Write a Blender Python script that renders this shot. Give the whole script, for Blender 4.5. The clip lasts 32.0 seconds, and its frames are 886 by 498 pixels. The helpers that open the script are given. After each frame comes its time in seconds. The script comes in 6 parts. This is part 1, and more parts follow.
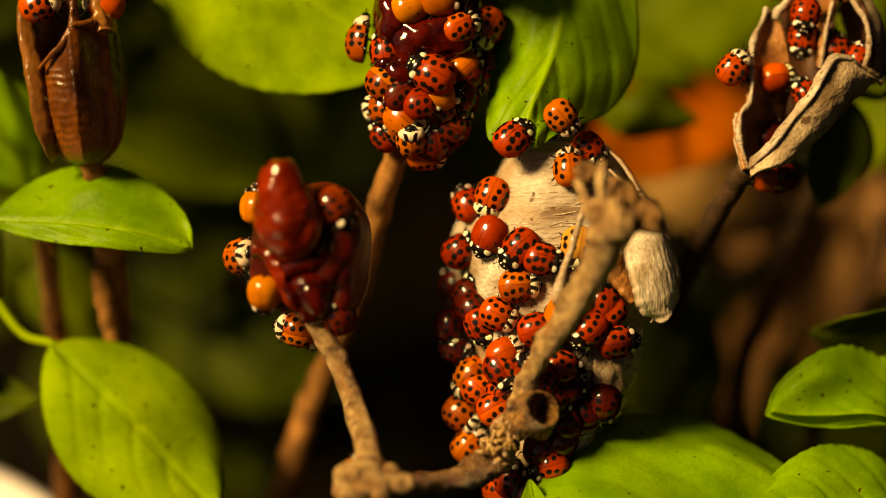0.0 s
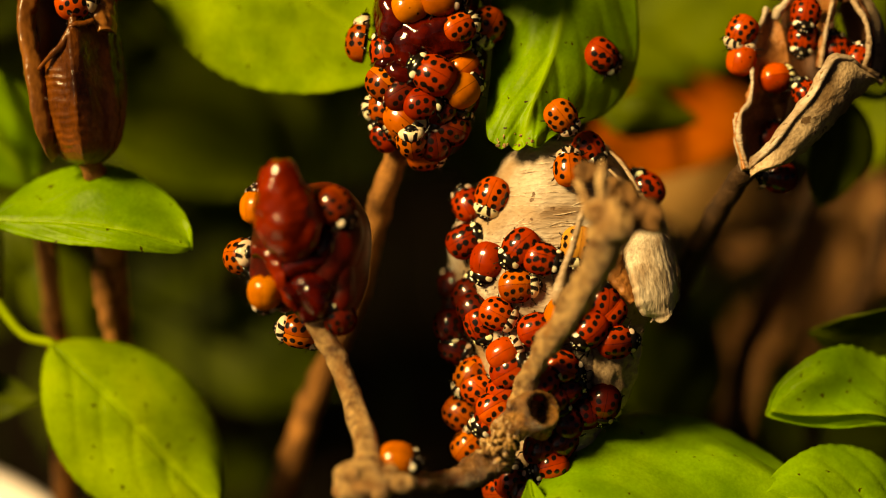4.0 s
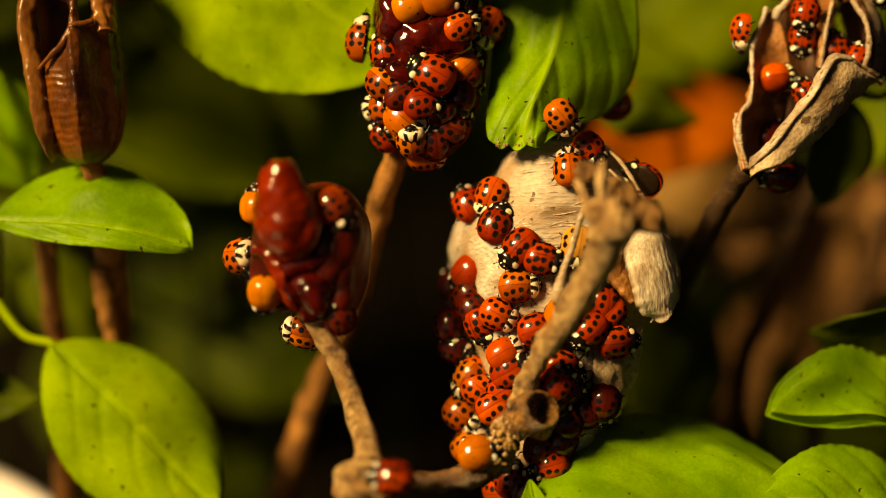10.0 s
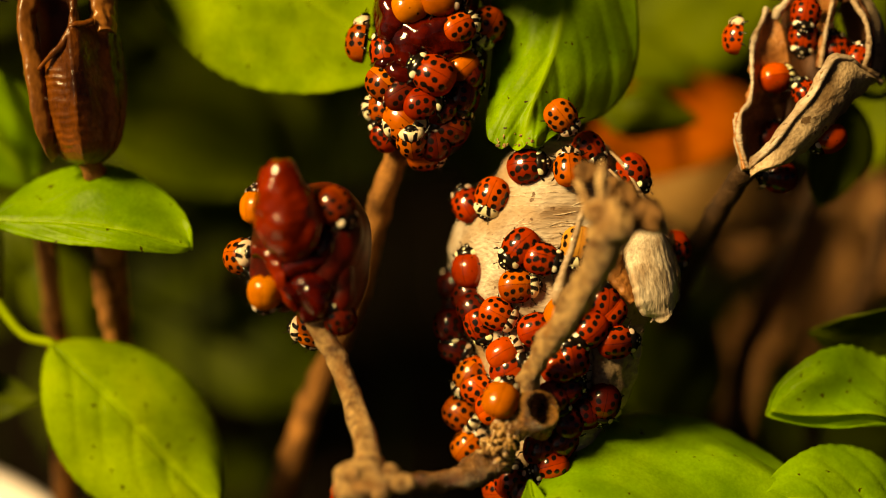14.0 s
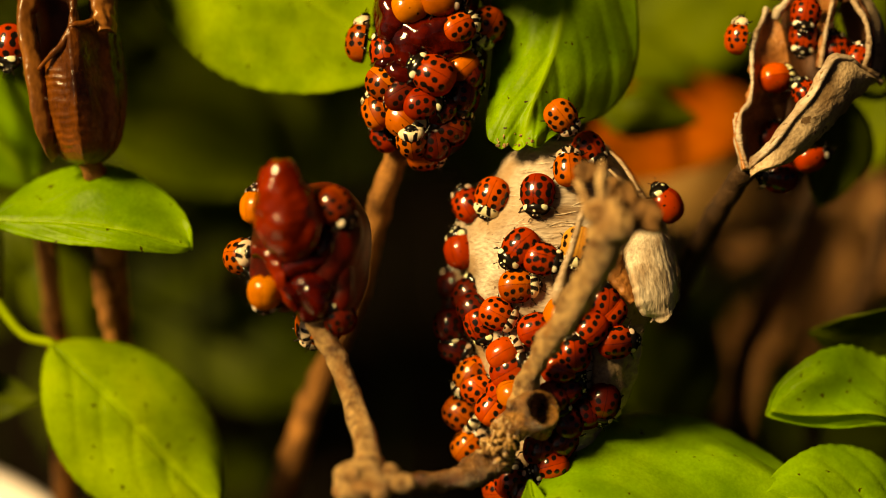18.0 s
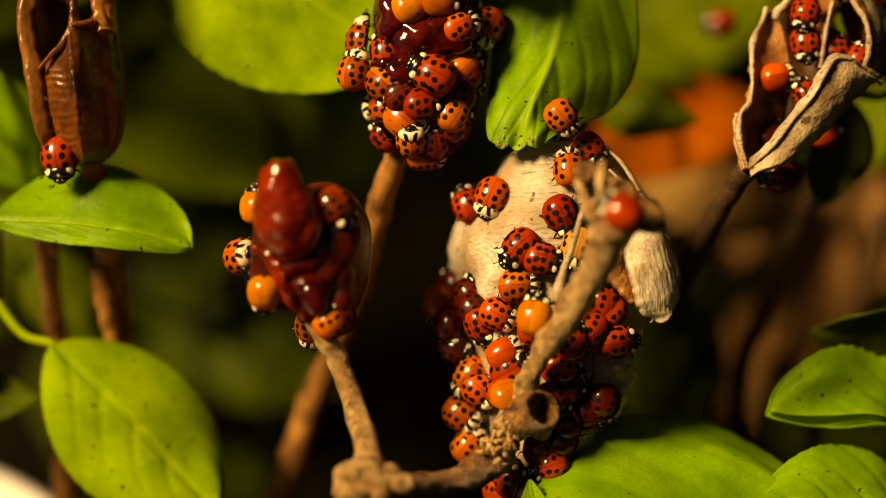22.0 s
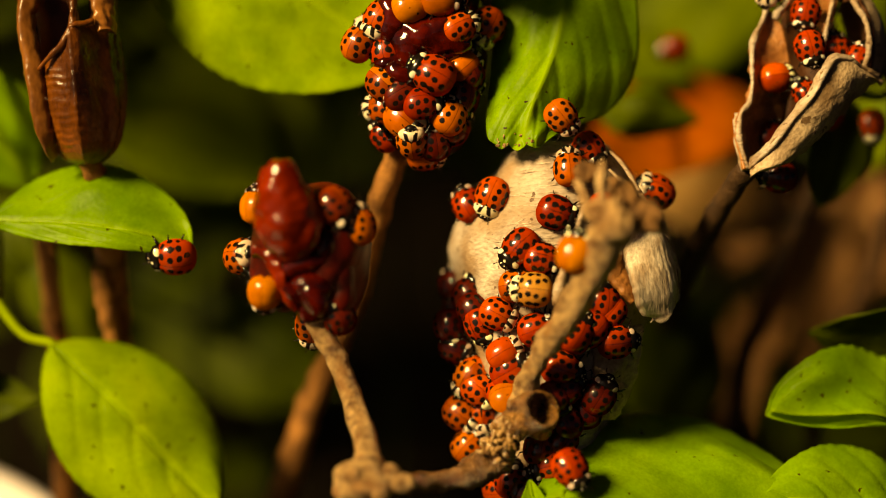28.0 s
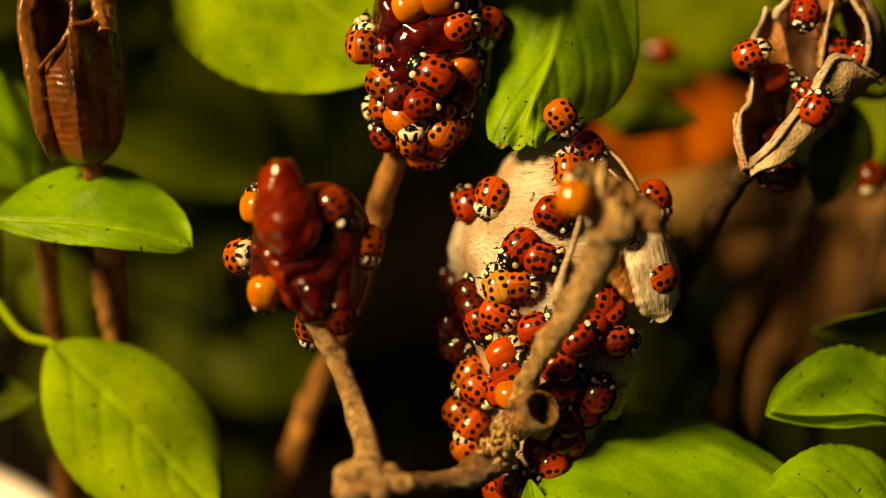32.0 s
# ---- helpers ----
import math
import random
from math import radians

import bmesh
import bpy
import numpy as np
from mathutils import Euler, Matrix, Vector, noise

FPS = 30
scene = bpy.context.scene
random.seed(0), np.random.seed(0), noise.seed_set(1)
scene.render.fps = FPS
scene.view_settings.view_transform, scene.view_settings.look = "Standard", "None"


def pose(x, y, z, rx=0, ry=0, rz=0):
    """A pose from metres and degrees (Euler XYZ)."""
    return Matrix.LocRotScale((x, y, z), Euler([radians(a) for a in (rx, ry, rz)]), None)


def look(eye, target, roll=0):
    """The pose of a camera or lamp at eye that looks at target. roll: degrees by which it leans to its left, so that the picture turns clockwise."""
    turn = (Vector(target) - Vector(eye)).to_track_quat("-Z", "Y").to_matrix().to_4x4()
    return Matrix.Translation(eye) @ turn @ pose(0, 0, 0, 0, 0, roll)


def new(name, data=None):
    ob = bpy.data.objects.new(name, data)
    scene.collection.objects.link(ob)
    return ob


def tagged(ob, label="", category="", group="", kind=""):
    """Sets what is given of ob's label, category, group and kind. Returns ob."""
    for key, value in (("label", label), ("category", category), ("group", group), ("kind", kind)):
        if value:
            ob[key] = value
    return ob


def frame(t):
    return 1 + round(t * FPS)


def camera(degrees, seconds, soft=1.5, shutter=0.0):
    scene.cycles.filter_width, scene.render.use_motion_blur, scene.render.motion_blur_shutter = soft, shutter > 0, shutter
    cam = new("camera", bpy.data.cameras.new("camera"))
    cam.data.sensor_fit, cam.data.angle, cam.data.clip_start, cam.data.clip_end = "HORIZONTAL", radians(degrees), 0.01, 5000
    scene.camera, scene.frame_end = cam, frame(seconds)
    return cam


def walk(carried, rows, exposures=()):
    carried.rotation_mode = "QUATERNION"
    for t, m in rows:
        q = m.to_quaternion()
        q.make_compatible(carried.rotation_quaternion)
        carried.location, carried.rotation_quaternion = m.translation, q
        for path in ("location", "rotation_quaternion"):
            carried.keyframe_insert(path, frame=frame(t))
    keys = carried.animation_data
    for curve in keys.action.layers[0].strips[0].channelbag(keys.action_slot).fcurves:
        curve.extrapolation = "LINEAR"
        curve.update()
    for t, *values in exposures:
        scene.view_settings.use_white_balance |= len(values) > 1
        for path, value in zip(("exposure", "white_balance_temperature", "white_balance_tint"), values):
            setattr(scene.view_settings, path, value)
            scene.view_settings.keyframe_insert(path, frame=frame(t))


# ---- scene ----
from mathutils.bvhtree import BVHTree
# ---------------------------------------------------------------- camera
SPAN = 24.0                      # field of view across the picture
DIST = 0.320                     # from the lens to the plane of the dry pod
STEP = 2 * DIST * math.tan(radians(SPAN / 2)) / 1568   # one step of the plan's grid, about 0.087 mm
TILT = 20.0                      # the camera looks down by this much
CENTRE = Vector((0.0, 0.0, 0.12))
EYE = CENTRE + Vector((0, -math.cos(radians(TILT)), math.sin(radians(TILT)))) * DIST
VIEW = look(EYE, CENTRE)
EXPOSURE, KELVIN, TINT = 0.55, 9000, 16
cam = camera(SPAN, 32.0, soft=1.0)
cam.data.dof.use_dof = True
cam.data.dof.focus_distance = DIST - 0.003
cam.data.dof.aperture_fstop = 4.2
walk(cam, [(0.0, VIEW), (32.0, VIEW)], exposures=((0.0, EXPOSURE, KELVIN, TINT), (32.0, EXPOSURE, KELVIN, TINT)))

R3 = VIEW.to_3x3()
RIGHT, UP, BACK = R3 @ Vector((1, 0, 0)), R3 @ Vector((0, 1, 0)), R3 @ Vector((0, 0, 1))


def spot(u, v, w=0.0):
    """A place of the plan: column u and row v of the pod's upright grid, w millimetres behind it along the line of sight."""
    d = DIST + w * 0.001
    k = d / DIST * STEP
    return EYE + RIGHT * ((u - 784) * k) + UP * ((441 - v) * k) - BACK * d


def turned(nx, ny, nz=None):
    """A direction that leans nx to the right and ny up from the line towards the viewer."""
    nz = math.sqrt(max(0.0, 1 - nx * nx - ny * ny)) if nz is None else nz
    return (RIGHT * nx + UP * ny + BACK * nz).normalized()


# ---------------------------------------------------------------- world and sun
SUN_WAY = (RIGHT * -0.63 + UP * 0.48 + BACK * 0.61).normalized()
world = bpy.data.worlds.new("world")
scene.world = world
world.use_nodes = True
wn = world.node_tree.nodes
sky = wn.new("ShaderNodeTexSky")
sky.sky_type, sky.sun_disc = "NISHITA", False
sky.sun_elevation = math.asin(SUN_WAY.z)
sky.sun_rotation = math.atan2(SUN_WAY.x, SUN_WAY.y)
sky.air_density, sky.dust_density, sky.ozone_density = 0.07, 1.2, 0.0
wn["Background"].inputs[1].default_value = 0.016
world.node_tree.links.new(sky.outputs[0], wn["Background"].inputs[0])
sun = new("sun", bpy.data.lights.new("sun", "SUN"))
sun.data.energy, sun.data.angle, sun.data.color = 5.0, radians(17.0), (1.0, 0.80, 0.40)
sun.matrix_world = look(CENTRE + SUN_WAY, CENTRE)


# ---------------------------------------------------------------- materials
def shader(name):
    m = bpy.data.materials.new(name)
    m.use_nodes = True
    return m, m.node_tree.nodes, m.node_tree.links


def stir(nodes, links, scale, detail=4.0, stretch=None):
    """Noise at a real-world scale, in features a metre."""
    co = nodes.new("ShaderNodeTexCoord")
    n = nodes.new("ShaderNodeTexNoise")
    n.inputs["Scale"].default_value, n.inputs["Detail"].default_value = scale, detail
    if stretch:
        mp = nodes.new("ShaderNodeMapping")
        mp.inputs["Scale"].default_value = stretch
        links.new(co.outputs["Object"], mp.inputs[0])
        links.new(mp.outputs[0], n.inputs["Vector"])
    else:
        links.new(co.outputs["Object"], n.inputs["Vector"])
    return n.outputs["Fac"]


def ramp(nodes, links, fac, stops):
    r = nodes.new("ShaderNodeValToRGB")
    while len(r.color_ramp.elements) < len(stops):
        r.color_ramp.elements.new(0.5)
    for e, (p, c) in zip(r.color_ramp.elements, stops):
        e.position, e.color = p, (*c, 1)
    links.new(fac, r.inputs[0])
    return r.outputs[0]


def blend(nodes, links, fac, a, b, how="MIX"):
    n = nodes.new("ShaderNodeMix")
    n.data_type, n.blend_type = "RGBA", how
    for k, s in ((0, fac), (6, a), (7, b)):
        if isinstance(s, (int, float)):
            n.inputs[k].default_value = s
        elif isinstance(s, tuple):
            n.inputs[k].default_value = (*s, 1)
        else:
            links.new(s, n.inputs[k])
    return n.outputs[2]


def relief(nodes, links, bsdf, height, strength, distance):
    b = nodes.new("ShaderNodeBump")
    b.inputs["Strength"].default_value, b.inputs["Distance"].default_value = strength, distance
    links.new(height, b.inputs["Height"])
    links.new(b.outputs[0], bsdf.inputs["Normal"])


def rough_stuff(name, dark, light, scale=350, fine=2500, rough=0.75, bump=0.6, depth=0.0003, stretch=None, patch=None, sheen=0.3, patch_at=(0.53, 0.68), specks=None):
    """Bark, husk, soil: two tones at two scales, with relief."""
    m, nodes, links = shader(name)
    b = nodes["Principled BSDF"]
    big, small = stir(nodes, links, scale, 5.0, stretch), stir(nodes, links, fine, 4.0, stretch)
    col = ramp(nodes, links, big, [(0.32, dark), (0.66, light)])
    grain = ramp(nodes, links, small, [(0.3, (0.55, 0.52, 0.5)), (0.62, (1.0, 1.0, 1.0))])
    col = blend(nodes, links, 0.8, col, grain, "MULTIPLY")
    if patch:
        p = ramp(nodes, links, stir(nodes, links, scale * 0.45, 3.0), [(patch_at[0], (0, 0, 0)), (patch_at[1], (0.85, 0.85, 0.85))])
        col = blend(nodes, links, p, col, patch)
    if specks:
        p = ramp(nodes, links, stir(nodes, links, 480, 3.0), [(0.655, (0, 0, 0)), (0.69, (0.9, 0.9, 0.9))])
        col = blend(nodes, links, p, col, specks)
    links.new(col, b.inputs["Base Color"])
    b.inputs["Roughness"].default_value = rough
    b.inputs["Specular IOR Level"].default_value = sheen
    relief(nodes, links, b, small, bump, depth)
    return m


def leafy(name, deep, bright, vein, gloss=0.42, through_light=0.35, sheen=0.16):
    """Living leaf: blotched green, paler veins, a waxy top and light coming through."""
    m, nodes, links = shader(name)
    b = nodes["Principled BSDF"]
    col = ramp(nodes, links, stir(nodes, links, 120, 5.0), [(0.3, deep), (0.7, bright)])
    col = blend(nodes, links, 0.5, col, ramp(nodes, links, stir(nodes, links, 1800, 3.0), [(0.35, (0.7, 0.72, 0.6)), (0.65, (1, 1, 1))]), "MULTIPLY")
    blot = ramp(nodes, links, stir(nodes, links, 75, 3.0), [(0.36, (0.62, 0.66, 0.5)), (0.56, (1, 1, 1)), (0.74, (1.12, 1.0, 0.85))])
    col = blend(nodes, links, 0.85, col, blot, "MULTIPLY")
    mottle = ramp(nodes, links, stir(nodes, links, 260, 4.0), [(0.36, (0.72, 0.72, 0.5)), (0.50, (1, 1, 1)), (0.72, (1.18, 1.08, 0.9))])
    col = blend(nodes, links, 0.35, col, mottle, "MULTIPLY")
    a = nodes.new("ShaderNodeAttribute")
    a.attribute_name = "vein"
    col = blend(nodes, links, a.outputs["Fac"], col, vein)
    speck = ramp(nodes, links, stir(nodes, links, 620, 2.0), [(0.70, (0, 0, 0)), (0.72, (1, 1, 1))])
    col = blend(nodes, links, speck, col, (0.05, 0.03, 0.008))
    links.new(col, b.inputs["Base Color"])
    b.inputs["Roughness"].default_value = gloss
    b.inputs["Specular IOR Level"].default_value = sheen
    relief(nodes, links, b, stir(nodes, links, 1500, 4.0), 0.35, 0.0002)
    t = nodes.new("ShaderNodeBsdfTranslucent")
    links.new(col, t.inputs[0])
    mix = nodes.new("ShaderNodeMixShader")
    mix.inputs[0].default_value = through_light
    links.new(b.outputs[0], mix.inputs[1])
    links.new(t.outputs[0], mix.inputs[2])
    links.new(mix.outputs[0], nodes["Material Output"].inputs[0])
    return m


def shell_paint(name, base, mark=(0.006, 0.004, 0.003), rough=0.32, edge=0.5):
    """Lacquered wing case: base colour with dark marks where the mesh's own pattern says so."""
    m, nodes, links = shader(name)
    b = nodes["Principled BSDF"]
    tone = ramp(nodes, links, stir(nodes, links, 500, 3.0), [(0.3, tuple(c * 0.72 for c in base)), (0.7, base)])
    own = nodes.new("ShaderNodeObjectInfo")
    vary = ramp(nodes, links, own.outputs["Random"], [(0.0, (0.66, 0.52, 0.5)), (0.5, (1.0, 1.0, 1.0)), (1.0, (1.15, 1.35, 1.0))])
    tone = blend(nodes, links, 1.0, tone, vary, "MULTIPLY")
    a = nodes.new("ShaderNodeAttribute")
    a.attribute_name = "mark"
    fac = ramp(nodes, links, a.outputs["Fac"], [(edge - 0.06, (0, 0, 0)), (edge + 0.06, (1, 1, 1))])
    links.new(blend(nodes, links, fac, tone, mark), b.inputs["Base Color"])
    b.inputs["Roughness"].default_value = rough
    facing = nodes.new("ShaderNodeLayerWeight")
    facing.inputs[0].default_value = 0.5
    links.new(ramp(nodes, links, facing.outputs["Facing"], [(0.16, (0.15, 0.15, 0.15)), (0.40, (0.0, 0.0, 0.0))]), b.inputs["Specular IOR Level"])
    links.new(ramp(nodes, links, facing.outputs["Facing"], [(0.17, (1, 1, 1)), (0.40, (0.03, 0.03, 0.03))]), b.inputs["Coat Weight"])
    b.inputs["Coat Roughness"].default_value = 0.06
    b.inputs["Coat IOR"].default_value = 1.52
    relief(nodes, links, b, stir(nodes, links, 6000, 2.0), 0.12, 0.00005)
    return m


def plain(name, colour, rough=0.4, coat=0.0):
    m, nodes, links = shader(name)
    b = nodes["Principled BSDF"]
    links.new(ramp(nodes, links, stir(nodes, links, 900, 3.0), [(0.3, tuple(c * 0.7 for c in colour)), (0.7, colour)]), b.inputs["Base Color"])
    b.inputs["Roughness"].default_value, b.inputs["Coat Weight"].default_value = rough, coat
    return m


LEAF = leafy("fresh_leaf", (0.16, 0.35, 0.003), (0.28, 0.52, 0.005), (0.33, 0.54, 0.014))
LEAF_WARM = leafy("yellowing_leaf", (0.22, 0.38, 0.002), (0.37, 0.56, 0.003), (0.42, 0.58, 0.010), 0.45, 0.35, 0.08)
# the leaf green in three darker copies, with shade put into the colour
LEAF_DEEP_SHADE = leafy("deep_shade_leaf", (0.055, 0.082, 0.002), (0.090, 0.125, 0.003), (0.11, 0.15, 0.01), 0.5, 0.18, 0.1)
LEAF_MID_SHADE = leafy("shaded_leaf", (0.11, 0.17, 0.003), (0.19, 0.26, 0.004), (0.2, 0.28, 0.012), 0.5, 0.25, 0.12)
LEAF_DIM_SHADE = leafy("dim_shade_leaf", (0.080, 0.120, 0.002), (0.135, 0.185, 0.003), (0.14, 0.19, 0.008), 0.6, 0.2, 0.08)
# leaves of the added shrub, which let some green light through
LEAF_HIGH = leafy("unseen_shrub_leaf", (0.17, 0.30, 0.005), (0.26, 0.42, 0.008), (0.26, 0.42, 0.015), 0.5, 0.55, 0.1)
LEAF_DRY = rough_stuff("orange_withered_leaf", (0.24, 0.045, 0.003), (0.42, 0.095, 0.004), 70, 500, 0.8, 0.6, 0.0003, None, (0.10, 0.030, 0.006), 0.03)
LEAF_TAN = rough_stuff("tan_withered_leaf", (0.34, 0.17, 0.05), (0.62, 0.36, 0.12), 60, 500, 0.7)
LEAF_BROWN = rough_stuff("brown_withered_leaf", (0.20, 0.090, 0.028), (0.52, 0.26, 0.09), 60, 500, 0.7)
HUSK = rough_stuff("pale_husk", (0.27, 0.175, 0.105), (0.72, 0.63, 0.53), 190, 1900, 0.45, 0.8, 0.0005, (0.30, 1, 1.1), (0.37, 0.23, 0.12), 0.3, (0.45, 0.66), (0.10, 0.045, 0.018))
HUSK_TAN = rough_stuff("tan_husk", (0.28, 0.18, 0.10), (0.62, 0.47, 0.31), 160, 1800, 0.5, 0.6, 0.0004, None, (0.22, 0.13, 0.06), 0.3, (0.53, 0.68), (0.10, 0.05, 0.02))
HUSK_FIBRE = rough_stuff("fibrous_husk", (0.40, 0.28, 0.18), (0.80, 0.69, 0.55), 600, 3000, 0.5, 0.4, 0.0004, (1, 1, 0.12))
HUSK_BROWN = rough_stuff("brown_husk", (0.030, 0.008, 0.002), (0.20, 0.058, 0.009), 170, 1500, 0.24, 0.45, 0.0004, (1, 1, 0.6), None, 0.5)
HUSK_AMBER = rough_stuff("amber_brown_husk", (0.10, 0.032, 0.007), (0.34, 0.13, 0.032), 140, 1300, 0.28, 0.35, 0.0003, (1, 1, 0.5), None, 0.4)
HUSK_WALL = rough_stuff("husk_wall", (0.24, 0.080, 0.020), (0.56, 0.24, 0.075), 220, 1800, 0.42, 0.7, 0.0004, None, (0.09, 0.03, 0.012), 0.5)
# inside of the open pod, its brown darkened for the shade in the hollow
HUSK_INSIDE = rough_stuff("shaded_husk_lining", (0.05, 0.017, 0.006), (0.13, 0.048, 0.017), 200, 1800, 0.6, 0.5, 0.0003)
BARK = rough_stuff("golden_brown_bark", (0.18, 0.072, 0.020), (0.82, 0.53, 0.24), 650, 3800, 0.42, 1.0, 0.0010, None, (0.40, 0.18, 0.055), 0.6)
PETAL_PALE = rough_stuff("pale_petal", (0.36, 0.19, 0.075), (0.78, 0.52, 0.26), 400, 2600, 0.6, 0.8, 0.0008, None, None, 0.4)
PETAL_DARK = rough_stuff("dark_petal", (0.06, 0.024, 0.008), (0.36, 0.18, 0.065), 330, 2600, 0.6, 0.8, 0.0008, None, None, 0.25)
PETAL = rough_stuff("withered_petal", (0.22, 0.090, 0.028), (0.80, 0.50, 0.22), 300, 3000, 0.6, 1.0, 0.0010, None, None, 0.4)
BARK_WET = rough_stuff("dark_wet_bark", (0.045, 0.015, 0.004), (0.33, 0.16, 0.052), 420, 3000, 0.26, 1.0, 0.0010, None, (0.16, 0.035, 0.008), 0.8)
CUP = rough_stuff("varnished_husk", (0.05, 0.016, 0.004), (0.42, 0.20, 0.055), 420, 2000, 0.13, 1.0, 0.0014, None, None, 1.0)
SCALES = rough_stuff("glinting_bark_scales", (0.20, 0.09, 0.026), (0.60, 0.36, 0.14), 900, 4000, 0.10, 0.6, 0.0004, None, None, 1.0)
STALK = rough_stuff("brown_stalk", (0.16, 0.065, 0.016), (0.44, 0.19, 0.05), 300, 2200, 0.7, 0.8, 0.0005)
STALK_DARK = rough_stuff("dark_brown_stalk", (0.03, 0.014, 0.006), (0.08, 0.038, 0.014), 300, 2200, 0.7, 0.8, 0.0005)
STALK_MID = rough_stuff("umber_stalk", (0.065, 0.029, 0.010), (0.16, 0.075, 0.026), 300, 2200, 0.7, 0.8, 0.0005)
# green stalk nearly black: the gloom behind the pods is in its colour
STALK_SHADE = rough_stuff("shaded_green_stalk", (0.010, 0.014, 0.003), (0.02, 0.03, 0.005), 300, 2200, 0.9, 0.5, 0.0003, None, None, 0.05)
STALK_GREEN = rough_stuff("green_stalk", (0.10, 0.14, 0.02), (0.2, 0.24, 0.05), 300, 2200, 0.5, 0.5, 0.0003)
# soil blackened below its own tone, to hold the shade under the plants
SOIL = rough_stuff("shade_black_soil", (0.005, 0.004, 0.002), (0.014, 0.009, 0.005), 60, 700, 0.95, 1.0, 0.004, None, None, 0.03)
PULP = rough_stuff("rotten_red_pulp", (0.012, 0.0008, 0.0004), (0.090, 0.0045, 0.001), 330, 1300, 0.08, 0.12, 0.0004, None, None, 0.6)
PULP_DULL = rough_stuff("shrivelled_red_skin", (0.012, 0.0008, 0.0004), (0.10, 0.005, 0.001), 330, 1300, 0.42, 0.2, 0.0004, None, None, 0.25)
PULP_LIGHT = rough_stuff("red_pulp", (0.06, 0.003, 0.0005), (0.24, 0.018, 0.002), 150, 700, 0.16, 0.15, 0.0005, None, None, 0.4)
RIB = rough_stuff("pale_leaf_rib", (0.17, 0.33, 0.007), (0.24, 0.41, 0.012), 400, 2500, 0.45, 0.3, 0.0002)
GLAZE = plain("white_glazed_clay", (0.82, 0.76, 0.80), 0.3, 0.3)
BLACK = plain("black_chitin", (0.012, 0.009, 0.007), 0.22, 0.3)
BROWN = plain("brown_chitin", (0.020, 0.011, 0.006), 0.4, 0.0)
BROWN.node_tree.nodes["Principled BSDF"].inputs["Specular IOR Level"].default_value = 0.1
CREAM_PALE = shell_paint("pale_marked_shield", (0.90, 0.78, 0.58))
CREAM = shell_paint("cream_marked_shield", (0.90, 0.82, 0.68))
SHELLS = {
    "orange": shell_paint("orange_wing_case", (0.52, 0.064, 0.002)),
    "tawny": shell_paint("tawny_wing_case", (0.50, 0.098, 0.005)),
    "red": shell_paint("red_wing_case", (0.38, 0.032, 0.002)),
    "amber": shell_paint("amber_wing_case", (0.58, 0.160, 0.006)),
    # maroon and rust: wing cases darkened in colour for ladybirds sitting in shade
    "maroon": shell_paint("shaded_maroon_wing_case", (0.12, 0.010, 0.003)),
    "rust": shell_paint("shaded_rust_wing_case", (0.21, 0.026, 0.004)),
    "yellow": shell_paint("yellow_wing_case", (0.60, 0.26, 0.05)),
}


# ---------------------------------------------------------------- mesh tools
MM = 0.001


def mesh(name, verts, faces, material, smooth=True, marks=None, attr="mark", inner=None, inner_from=0):
    me = bpy.data.meshes.new(name)
    me.from_pydata(verts, [], faces)
    me.materials.append(material)
    if inner:
        me.materials.append(inner)
        me.polygons.foreach_set("material_index", [0 if i < inner_from else 1 for i in range(len(faces))])
    if smooth:
        me.polygons.foreach_set("use_smooth", [True] * len(faces))
    if marks is not None:
        me.attributes.new(attr, "FLOAT", "POINT").data.foreach_set("value", marks)
    me.update()
    return me


def thing(name, label, category, group="", kind="", at=None):
    ob = new(name)
    ob.empty_display_size = 0.005
    if at is not None:
        ob.matrix_world = at if isinstance(at, Matrix) else Matrix.Translation(at)
    return tagged(ob, label, category, group, kind)


def part(name, me, parent, label=""):
    """One mesh as a part; its points are in the parent's space already."""
    ob = new(name, me)
    ob.parent = parent
    return tagged(ob, label)


def lone(name, me, label, category, group="", kind=""):
    return tagged(new(name, me), label, category, group, kind)


def smoothed(points, n):
    """n points along a smooth line through the given (place, radius) pairs."""
    out = []
    for i in range(n):
        t = i / (n - 1) * (len(points) - 1)
        k = min(int(t), len(points) - 2)
        f = t - k
        quad = [points[max(0, min(len(points) - 1, k + d))] for d in (-1, 0, 1, 2)]
        w = (-0.5 * f + f * f - 0.5 * f ** 3, 1 - 2.5 * f * f + 1.5 * f ** 3, 0.5 * f + 2 * f * f - 1.5 * f ** 3, -0.5 * f * f + 0.5 * f ** 3)
        out.append((sum((q[0] * c for q, c in zip(quad, w)), Vector()), max(1e-5, sum(q[1] * c for q, c in zip(quad, w)))))
    return out


